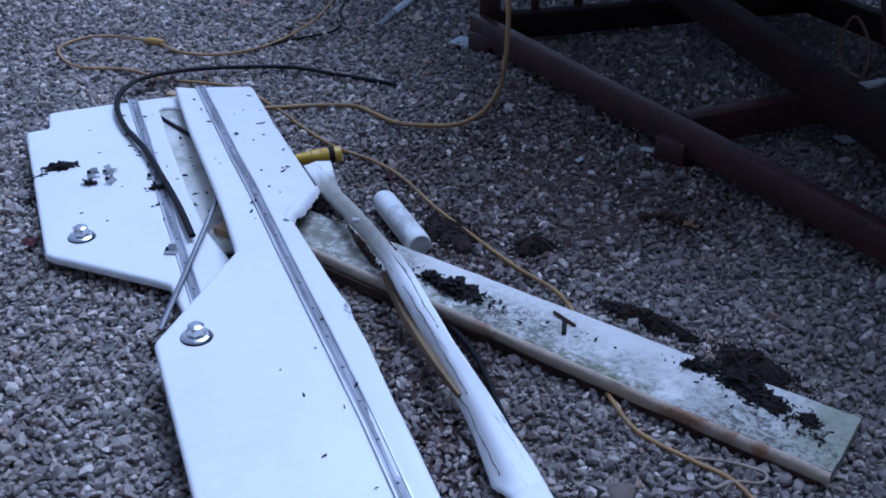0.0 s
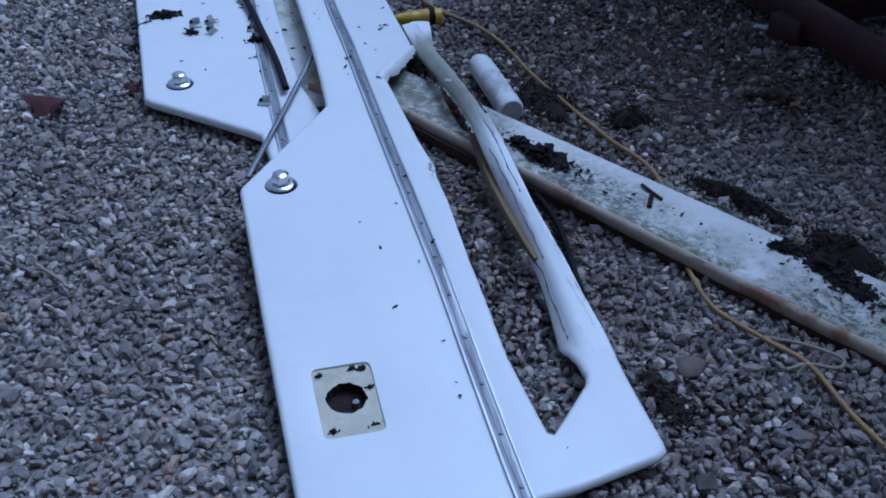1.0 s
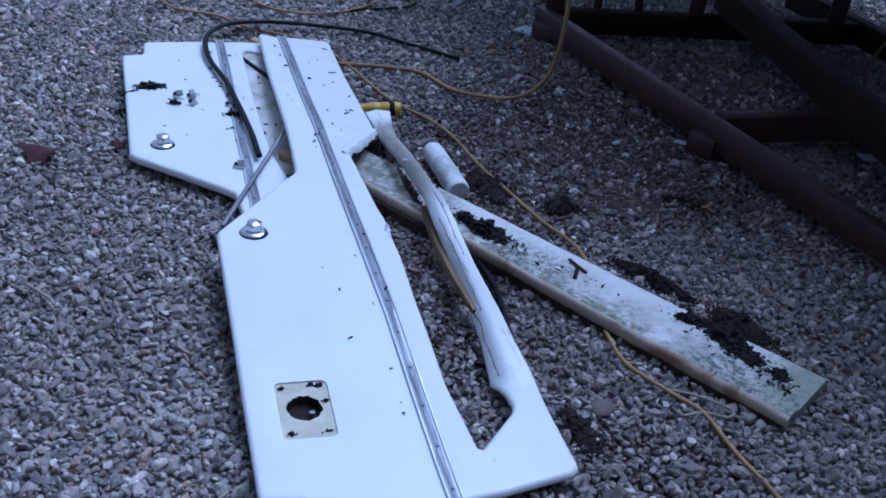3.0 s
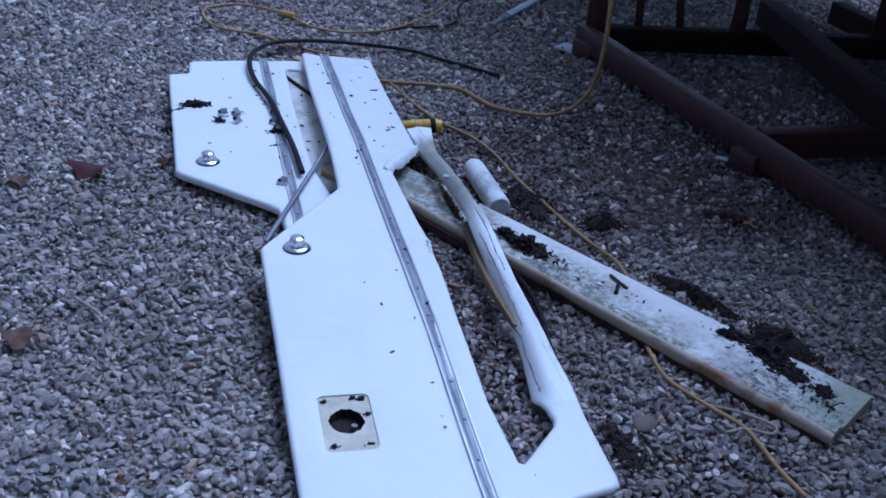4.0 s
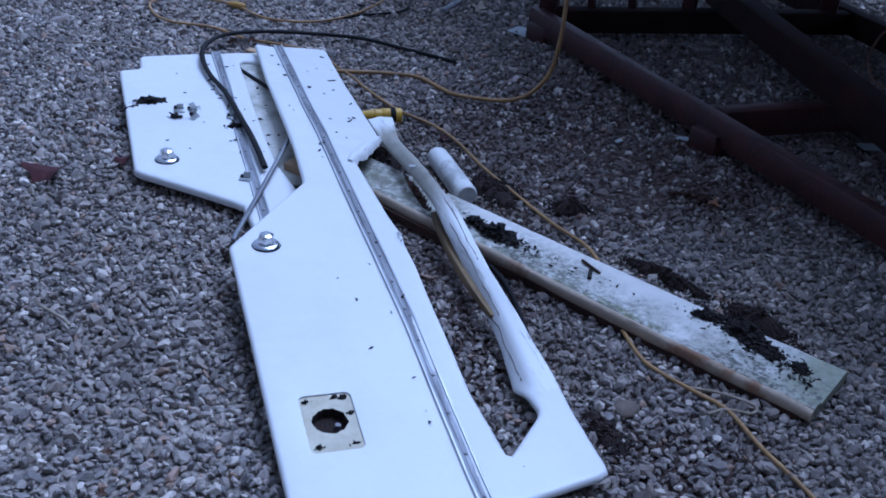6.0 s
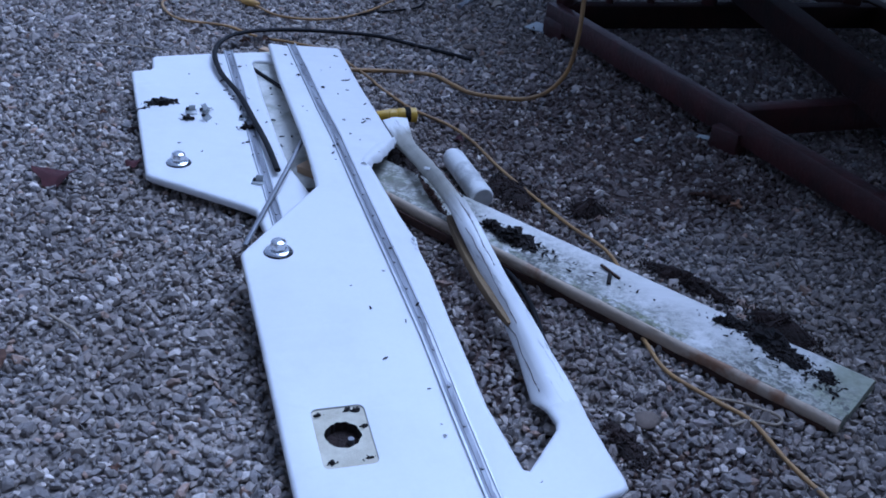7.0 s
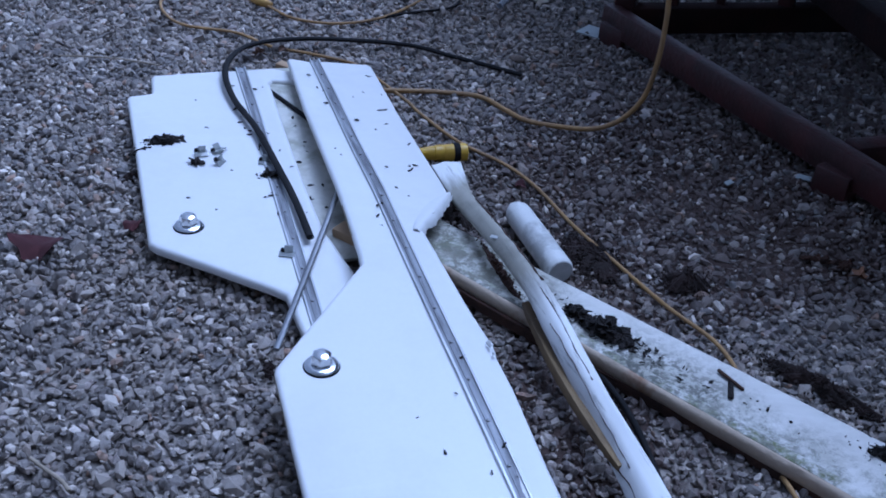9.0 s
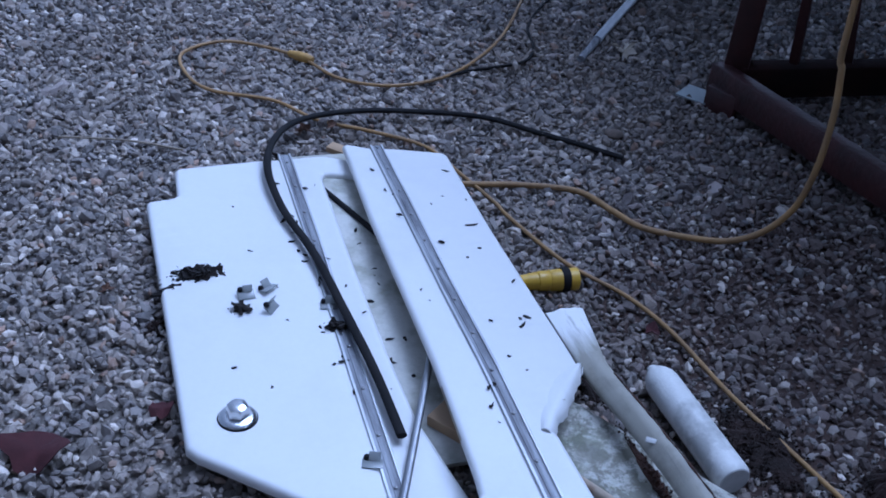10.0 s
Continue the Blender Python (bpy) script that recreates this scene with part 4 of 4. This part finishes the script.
part("collar", lathe_bm([(0.0, -0.015), (0.0255, -0.015), (0.0262, -0.008), (0.0258, 0.006), (0.0235, 0.008), (0.0225, -0.004), (0.0, -0.004)], 24), PLUGY, plug, smooth=40)
tagged(plug, "yellow locking power plug with a black ring on the gravel", "plug")

bm = tube_bm([(-0.147, 3.66, 0.022), (-0.26, 3.70, 0.025), (-0.373, 3.73, 0.030), (-0.547, 3.78, 0.035), (-0.782, 3.735, 0.045), (-0.931, 3.665, 0.055), (-1.036, 3.560, 0.065), (-1.068, 3.42, 0.075), (-1.050, 3.27, 0.080),
              (-0.978, 3.098, 0.080), (-0.875, 2.931, 0.082), (-0.772, 2.729, 0.082), (-0.694, 2.569, 0.082), (-0.625, 2.41, 0.080)], 0.0096, 12, 8, flat=0.75)
tagged(part("rubber_hose", bm, RUBBER, smooth=60), "black rubber hose arching over the slotted panel", "hose")
bm = tube_bm([(-0.960, 3.31, 0.046), (-0.887, 3.234, 0.046), (-0.745, 3.077, 0.046), (-0.5, 2.80, 0.030), (-0.2, 2.42, 0.024), (0.068, 2.060, 0.024), (0.155, 1.773, 0.024), (0.182, 1.66, 0.022)], 0.0070, 12, 8)
tagged(part("rubber_hose", bm, RUBBER, smooth=60), "black rubber hose running beneath the panels", "hose")
bm = tube_bm([(-0.70, 4.03, 0.02), (-0.60, 4.12, 0.02), (-0.52, 4.17, 0.022), (-0.43, 4.24, 0.022), (-0.40, 4.36, 0.022), (-0.42, 4.55, 0.022), (-0.36, 4.8, 0.022), (-0.2, 5.2, 0.022)], 0.005, 8, 8)
tagged(part("thin_cable", bm, RUBBER, smooth=60), "thin black cable lying on the gravel", "cable")


# ---- bottle, bar, pipe, plate ----
def bottle():
    a, b = Vector((-0.150, 2.708, 0.050)), Vector((-0.034, 2.436, 0.050))
    top = empty("bottle", look(b, a))
    L = (a - b).length
    part("body", lathe_bm([(0.0, 0.004 - 0.0), (0.0295, 0.004), (0.0335, -0.002), (0.0342, -0.010), (0.0342, -L + 0.040), (0.0325, -L + 0.026), (0.026, -L + 0.011), (0.020, -L + 0.003), (0.0, -L + 0.002)], 32), BOTTLE, top, smooth=40)
    part("base", lathe_bm([(0.0, 0.006), (0.028, 0.006), (0.030, 0.0045)], 32), BOTTOM, top, "greyish flat base")
    part("cap", lathe_bm([(0.013, -L + 0.006), (0.013, -L - 0.008), (0.010, -L - 0.013), (0.0, -L - 0.014)], 20), BOTTLE, top, smooth=40)
    return tagged(top, "scuffed white plastic bottle lying against the board", "bottle")


bottle()
bar_a, bar_b = Vector((-0.617, 2.003, 0.058)), Vector((-0.592, 2.690, 0.090))
bm = tube_bm([(0, -(bar_b - bar_a).length / 2, 0), (0, 0, -0.004), (0, (bar_b - bar_a).length / 2, 0)], 0.0072, 12, 10, flat=0.6)
bar = part("metal_bar", bm, BAR, smooth=40)
bar.matrix_world = Matrix.Translation((bar_a + bar_b) / 2 + Vector((0, 0, 0.004))) @ (bar_b - bar_a).to_track_quat("Y", "Z").to_matrix().to_4x4()
tagged(bar, "slim grey metal bar leaning across the slotted panel", "bar")

pipe = empty("pipe")
part("tube", tube_bm([(-0.185, 4.48, 0.030), (-0.10, 4.72, 0.034), (0.02, 5.06, 0.038), (0.12, 5.35, 0.040)], 0.016, 16, 4), PIPE, pipe, smooth=60)
part("end_fitting", tube_bm([(-0.245, 4.31, 0.024), (-0.215, 4.395, 0.026), (-0.185, 4.48, 0.028)], 0.0125, 16, 3), CHANNEL, pipe, "dark end fitting", 60)
tagged(pipe, "pale grey metal pipe with a dark end on the gravel", "pipe")
plate = part("plate", box_bm(0.15, 0.09, 0.006, None, 0.0015), SLATE, smooth=40)
plate.matrix_world = pose(0.135, 4.13, 0.024, 3, -2, -35)
tagged(plate, "pale grey flat plate under the steel frame's foot", "plate")
scrap2 = part("plate", box_bm(0.13, 0.05, 0.006, None, 0.0015), SLATE, smooth=40)
scrap2.matrix_world = pose(1.39, 3.24, 0.026, 4, 6, 25)
tagged(scrap2, "pale blue-grey scrap lying beneath the steel frame", "plate")

for x, y, w, turn in ((0.46, 3.044, 0.028, 40), (0.690, 3.130, 0.042, -30)):
    chip = part("paper_scrap", box_bm(w, w * 0.6, 0.003, pose(0, 0, 0, 8, -6, 0), 0.001), SLATE, smooth=40)
    chip.matrix_world = pose(x, y, 0.022, 0, 0, turn)
    tagged(chip, "small pale scrap lying among the stones", "scrap", "pale scraps on the gravel")


# ---- rusty steel cradle ----
def cradle():
    top = empty("steel_cradle", pose(0, 0, 0))
    z = 0.095
    beam("rail", (0.155, 4.14, z), (1.57, 1.78, z), 0.052, 0.095, top)
    beam("crossbar", (0.22, 4.13, z - 0.002), (1.62, 4.60, z - 0.002), 0.075, 0.10, top, RUST_SHADED)
    beam("crossbar", (0.80, 3.14, z - 0.002), (1.75, 3.55, z - 0.002), 0.070, 0.10, top)
    beam("crossbar", (1.26, 2.42, z - 0.002), (2.05, 2.84, z - 0.002), 0.045, 0.08, top)
    beam("bunk", (0.98, 4.50, 0.20), (1.47, 2.40, 0.19), 0.10, 0.115, top, RUST_SHADED, label="bunk beam, coloured dark for the shade under the hull")
    beam("rail", (1.42, 5.10, z), (2.30, 3.20, z), 0.075, 0.11, top, RUST_SHADED)
    beam("post", (0.215, 4.15, 0.13), (0.225, 4.19, 1.55), 0.075, 0.075, top)
    beam("brace", (0.40, 4.20, 0.13), (0.325, 4.24, 1.25), 0.030, 0.030, top)
    beam("brace", (0.585, 4.27, 0.13), (0.43, 4.32, 1.15), 0.034, 0.034, top)
    beam("post", (0.84, 4.345, 0.13), (0.86, 4.40, 1.15), 0.06, 0.06, top)
    beam("post", (1.02, 4.40, 0.13), (1.02, 4.42, 0.24), 0.09, 0.09, top)
    beam("brace", (1.62, 3.48, 0.13), (1.42, 3.80, 1.15), 0.07, 0.07, top)
    beam("post", (1.52, 4.60, 0.13), (1.54, 4.66, 1.15), 0.08, 0.08, top)
    for x, y in ((0.775, 3.09), (0.20, 4.08), (1.42, 2.06)):
        beam("foot", (x, y, 0.0), (x + 0.001, y + 0.001, 0.085), 0.11, 0.10, top)
    bm = tube_bm([(1.275, 3.14, 0.30), (1.262, 3.20, 0.36), (1.285, 3.18, 0.46), (1.315, 3.10, 0.40), (1.305, 3.07, 0.31), (1.275, 3.14, 0.30)], 0.0045, 8, 6)
    part("hook_loop", bm, LEAFBR, top, "thin rusty wire loop", 60)
    return tagged(top, "dark red rusty steel boat cradle standing on pads", "cradle")


cradle()


def hull():
    """Unseen boat inferred above the cradle, placed to shade the right: a V-bottomed hull with flared sides and a
    transom.
    """
    top = empty("boat_hull", pose(2.42, 3.36, 0, 0, 0, 33))
    bm = bmesh.new()
    rows = []
    for i in range(25):
        t = i / 24
        y = -4.2 + 9.6 * t
        half = 1.35 * min(1.0, (1.04 - t) / 0.42) ** 0.6
        keel = 0.78 + 0.55 * max(0.0, t - 0.62) ** 1.5 * 3
        sect = [(0.0, keel), (0.55 * half, keel + 0.12), (0.90 * half, keel + 0.30), (0.97 * half, keel + 0.62), (half, keel + 1.25)]
        pts = [(-x, z) for x, z in reversed(sect[1:])] + sect
        rows.append([bm.verts.new((x, y, z)) for x, z in pts])
    for a, b in zip(rows, rows[1:]):
        for k in range(len(a) - 1):
            bm.faces.new((a[k], a[k + 1], b[k + 1], b[k]))
    bm.faces.new(rows[0])
    bm.faces.new(rows[-1][::-1])
    for a, b in zip(rows, rows[1:]):
        bm.faces.new((a[0], b[0], b[-1], a[-1]))
    bmesh.ops.recalc_face_normals(bm, faces=bm.faces)
    part("shell", bm, HULL, top, smooth=40)
    part("keel", box_bm(0.09, 2.2, 0.98, pose(0, -2.6, 0.49), 0.02), HULL, top, smooth=40)
    return tagged(top, "unseen dark boat hull inferred above the steel cradle, shading the gravel", "boat")


hull()


# ---- soil, crumbs, leaves ----
def heap(place, turn, spread, count, size, seed, label, m=SOIL):
    loose = m is not SOIL
    ob = part("soil_heap", lump_bm(int(count * 1.6) if loose else count, spread, size * (0.68 if loose else 1.0), seed, flaky=not loose), m)
    ob.matrix_world = pose(*place, 0, 0, turn)
    return tagged(ob, label, "soil", "soil heaps", "stuff")


heap((0.050, 2.575, 0.014), -62, (0.155, 0.095, 0.030), 1300, 0.008, 1, "dark soil heap on gravel beside the bottle", EARTH)
# this heap stands in for the shade of the cavity below the flap
heap((-0.300, 2.715, 0.012), -60, (0.14, 0.07, 0.03), 300, 0.008, 19, "dark heap standing in for shade under the torn flap", EARTH)
heap((0.278, 2.500, 0.016), 10, (0.075, 0.060, 0.050), 420, 0.009, 2, "dark soil clod on the gravel", EARTH)
heap((0.525, 2.150, 0.014), -38, (0.20, 0.040, 0.040), 700, 0.009, 3, "dark soil spilled along the board's edge", EARTH)
heap((0.735, 1.945, 0.035), -48, (0.13, 0.050, 0.050), 800, 0.010, 4, "dark soil heaped over the board's edge", EARTH)
heap((0.690, 1.842, board_z(0.69) - 0.002), -52, (0.155, 0.050, 0.020), 900, 0.008, 5, "black soil patch lying on the board")
heap((0.600, 1.915, board_z(0.6) - 0.002), -20, (0.060, 0.028, 0.014), 300, 0.0065, 15, "black soil patch lying on the board")
heap((0.790, 1.735, board_z(0.79) - 0.002), -60, (0.040, 0.030, 0.008), 150, 0.005, 6, "small black crumbs near the board's end")
heap((0.060, 2.205, board_z(0.06) - 0.002), -32, (0.110, 0.032, 0.024), 420, 0.010, 7, "black soil patch lying on the board")
heap((0.000, 2.262, board_z(0) - 0.002), -32, (0.045, 0.022, 0.010), 190, 0.006, 16, "black crumbs lying on the board")
heap((0.325, 1.455, 0.014), -62, (0.12, 0.045, 0.025), 480, 0.009, 8, "dark damp soil on gravel beside the torn panel", EARTH)
heap((-0.630, 1.990, 0.012), -62, (0.035, 0.018, 0.012), 90, 0.009, 17, "dark lumps under the panel's edge", EARTH)
heap((-1.100, 2.828, far_height(0.7) - 0.006), 25, (0.085, 0.040, 0.022), 420, 0.008, 10, "brown soil crumbs lying on the slotted panel")
heap((-1.140, 2.772, far_height(0.7) - 0.008), 40, (0.065, 0.014, 0.008), 150, 0.005, 11, "brown soil crumbs lying on the slotted panel")
heap((-0.985, 2.728, far_height(0.6) - 0.002), 30, (0.024, 0.013, 0.010), 110, 0.006, 12, "brown soil crumbs lying on the slotted panel")
heap((-0.790, 2.710, far_height(0.6) - 0.002), 20, (0.030, 0.016, 0.012), 130, 0.006, 13, "brown soil crumbs lying on the slotted panel")
heap((-1.150, 2.700, 0.014), 20, (0.050, 0.030, 0.008), 90, 0.007, 18, "dark soil among stones beside the slotted panel", EARTH)


def crumbs(name, spots, seed, size, label):
    """Scattered flecks of soil and bark, one joined scatter."""
    rnd = random.Random(seed)
    bm = bmesh.new()
    for x, y, z in spots:
        s = size * rnd.uniform(0.5, 1.6)
        m = pose(x, y, z + s * 0.3, rnd.uniform(-15, 15), rnd.uniform(-15, 15), rnd.uniform(0, 180)) @ Matrix.Diagonal((s * rnd.uniform(1.0, 3.2), s * 0.75, s * 0.4, 1))
        made = bmesh.ops.create_icosphere(bm, subdivisions=1, radius=1.0, matrix=m)
        for v in made["verts"]:
            v.co += Vector([rnd.uniform(-0.5, 0.5) * s for _ in range(3)])
    ob = part(name, bm, SOIL)
    return tagged(ob, label, "crumbs", kind="stuff")


rnd = random.Random(21)
spots = []
for i in range(24):
    u, v = rnd.uniform(-0.05, 0.16), rnd.uniform(1.45, 2.40)
    spots.append((*(NEAR @ Vector((u, v, 0))).xy, near_height(v)))
for i in range(12):
    u, v = rnd.choice((0.022, -0.02)) + rnd.uniform(-0.004, 0.004), rnd.uniform(0.15, 1.5)
    spots.append((*(NEAR @ Vector((u, v, 0))).xy, near_height(v)))
for u, v in ((-0.11, 0.754), (-0.085, 0.66), (-0.092, 0.481), (0.125, 0.095)):
    spots.append((*(NEAR @ Vector((u, v, 0))).xy, near_height(v)))
crumbs("crumbs", spots, 5, 0.0033, "dark crumbs of soil scattered on the torn panel")
spots = []
for i in range(30):
    u = rnd.choice((rnd.uniform(-0.28, 0.06), rnd.uniform(-0.06, 0.0), rnd.uniform(-0.04, -0.015)))
    v = rnd.uniform(0.12, 1.05)
    spots.append((*(FAR @ Vector((u, v, 0))).xy, far_height(v)))
for i in range(12):
    spots.append((*(FAR @ Vector((rnd.uniform(0.07, 0.12), rnd.uniform(0.1, 0.9), 0))).xy, 0.042))
crumbs("crumbs", spots, 6, 0.0033, "dark crumbs of soil scattered on the slotted panel")
spots = []
for cx, cy, sx, sy, many in ((0.06, 2.215, 0.09, 0.040, 34), (0.24, 2.07, 0.08, 0.035, 16), (0.70, 1.84, 0.10, 0.040, 36), (0.80, 1.72, 0.05, 0.035, 22), (-0.05, 2.30, 0.05, 0.025, 16), (0.42, 1.99, 0.12, 0.03, 8)):
    for i in range(many):
        p = Vector((cx, cy)) + Vector((0.806, -0.592)) * rnd.gauss(0, sx) + Vector((0.592, 0.806)) * rnd.gauss(0, sy)
        side = p.x * 0.592 + p.y * 0.806
        if 1.76 < side < 1.895 and p.x < 0.84:
            spots.append((p.x, p.y, board_z(p.x) - 0.002))
crumbs("crumbs", spots, 7, 0.0026, "dark crumbs of soil scattered on the old board")


def clip(m, seed):
    """A small clear plastic clip with a turned-up tab."""
    top = empty("plastic_clip", m @ Matrix.Diagonal((0.85, 0.85, 0.85, 1)))
    part("foot", box_bm(0.042, 0.026, 0.003, pose(0, 0, 0.002, 0, 0, 0), 0.001), CLEAR, top, smooth=40)
    part("tab", box_bm(0.024, 0.003, 0.022, pose(0.004, 0.010, 0.012, -20, 0, 0), 0.001), CLEAR, top, smooth=40)
    part("stud", lathe_bm([(0.007, 0.0), (0.007, 0.005), (0.0045, 0.009), (0.0, 0.0095)], 14, pose(-0.012, 0.013, 0.003)), RUBBER, top, "dark stud", 40)
    return tagged(top, "small clear plastic clip with a dark stud on the panel", "clip", "plastic clips")


for i, (x, y, a, tip) in enumerate(((-0.985, 2.770, 25, 25), (-0.945, 2.800, 60, -20), (-0.927, 2.740, 75, 40), (-0.815, 2.775, 15, 0), (-0.668, 2.350, 5, 0))):
    clip(pose(x, y, far_height(0.5) + (0.006 if tip else -0.001), tip, 0, a), i)


def leaf_bm(size, lobes, seed, curl=0.75):
    rnd = random.Random(seed)
    bm = bmesh.new()
    c = bm.verts.new((0, 0, 0.0))
    n = lobes * 4
    ring = []
    for i in range(n):
        a = 2 * math.pi * i / n
        r = size * ((1.0, 0.62, 0.45, 0.66) if lobes > 5 else (1.0, 0.93, 0.80, 0.90))[i % 4] * rnd.uniform(0.88, 1.1)
        ring.append(bm.verts.new((r * math.cos(a), r * 0.8 * math.sin(a), curl * size * (math.cos(a * 2 + seed) * 0.4 + rnd.uniform(0, 0.3)))))
    for i in range(n):
        bm.faces.new((c, ring[i], ring[(i + 1) % n]))
    bmesh.ops.subdivide_edges(bm, edges=bm.edges[:], cuts=1)
    bmesh.ops.solidify(bm, geom=bm.faces[:], thickness=0.0012)
    return bm


def leaf(name, place, turn, size, lobes, seed, m, label, tilt=8):
    ob = part(name, leaf_bm(size, lobes, seed), m, smooth=50)
    ob.matrix_world = pose(*place, tilt, -tilt * 0.5, turn)
    return tagged(ob, label, "leaf", "fallen leaves")


for i, (x, y, r, k, m, lab) in enumerate((
        (-1.240, 2.318, 0.062, 4, LEAFRED, "dark red fallen leaf on the gravel"), (-1.065, 2.455, 0.026, 4, LEAFRED, "small dark red leaf beside the slotted panel"),
        (-0.097, 4.413, 0.055, 7, LEAFTAN, "pale dry oak leaf lying on the gravel"), (-1.03, 1.468, 0.042, 4, LEAFBR, "brown fallen leaf on the gravel"),
        (-1.40, 2.19, 0.035, 5, LEAFBR, "brown fallen leaf on the gravel"), (-0.66, 1.195, 0.013, 6, LEAFBR, "small brown leaf among the stones"),
        (0.719, 2.607, 0.032, 6, LEAFOR, "orange-brown curled leaf on the gravel"), (-0.135, 2.875, 0.022, 5, LEAFRED, "dark red leaf beside the bottle"),
        (-0.63, 1.085, 0.014, 6, LEAFBR, "brown leaf among the stones"),
        (-1.02, 3.585, 0.030, 6, LEAFBR, "brown fallen leaf beside the rubber hose"), (-1.28, 2.785, 0.018, 6, LEAFBR, "small brown leaf beside the slotted panel"),
        (-0.95, 3.63, 0.020, 5, LEAFBR, "small brown leaf beside the rubber hose"))):
    leaf("leaf", (x, y, 0.030), 40 * i, r, k, i, m, lab, 6)


def stalk(points, r, label):
    ob = part("stalk", tube_bm(points, r, 8, 6, 0.3, 3), STRAW, smooth=60)
    return tagged(ob, label, "stalk", "dry stalks")


stalk([(-0.985, 1.665, 0.024), (-0.955, 1.645, 0.026), (-0.91, 1.618, 0.026), (-0.89, 1.60, 0.024)], 0.004, "pale dry stalk on the gravel")
stalk([(0.53, 1.645, 0.022), (0.60, 1.63, 0.026), (0.665, 1.60, 0.026), (0.655, 1.572, 0.024), (0.60, 1.575, 0.024), (0.555, 1.555, 0.022)], 0.0036, "bent dry stalk beside the old board")
stalk([(-0.40, 1.02, 0.024), (-0.36, 1.06, 0.026), (-0.34, 1.10, 0.024)], 0.003, "curled dry stalk on the gravel")
stalk([(-1.62, 3.40, 0.022), (-1.45, 3.42, 0.024), (-1.30, 3.41, 0.022)], 0.003, "thin dry stalk on the gravel")
bm = box_bm(0.070, 0.007, 0.006, None, 0.0015)
sliver = part("wood_sliver", bm, ROT, smooth=40)
sliver.matrix_world = pose(0.315, 2.085, board_z(0.31) + 0.004, 0, 4, -48)
tagged(sliver, "dark sliver of rotten wood on the board", "sliver")
bm = box_bm(0.011, 0.055, 0.006, None, 0.0015)
sliver = part("wood_sliver", bm, SOIL, smooth=40)
sliver.matrix_world = pose(0.312, 2.055, board_z(0.31) + 0.001, 0, 0, -8)
tagged(sliver, "dark sliver of rotten wood on the board", "sliver")
slat = part("wood_stick", box_bm(0.16, 0.035, 0.016, None, 0.003), WOOD, smooth=40)
slat.matrix_world = pose(-0.865, 3.475, 0.030, 2, 0, -24)
tagged(slat, "narrow tan wooden stick under the panels' ends", "stick")


def pebble(place, size, turn, seed, label):
    bm = bmesh.new()
    bmesh.ops.create_icosphere(bm, subdivisions=3, radius=1.0)
    for v in bm.verts:
        v.co *= 1 + 0.18 * noise.noise(v.co * 1.3 + Vector((seed, 0, 0)))
        v.co = Vector((v.co.x * size, v.co.y * size * 0.8, v.co.z * size * 0.38))
    ob = part("pebble", bm, PEBBLE, smooth=60)
    ob.matrix_world = pose(*place, 0, 6, turn)
    return tagged(ob, label, "stone", "larger pebbles")


pebble((-0.165, 3.80, 0.022), 0.030, 20, 1, "smooth grey pebble larger than the stones round it")
pebble((0.375, 1.545, 0.016), 0.034, 60, 2, "flat buff pebble larger than the stones round it")
for x, y, a, w in ((0.640, 2.675, -8, 0.085), (0.70, 2.66, 30, 0.04)):
    bark = part("bark_piece", lump_bm(14, (w, 0.018, 0.006), 0.009, int(x * 1000)), ROT)
    bark.matrix_world = pose(x, y, 0.020, 0, 0, a)
    tagged(bark, "dark brown scrap of bark on the gravel", "bark")
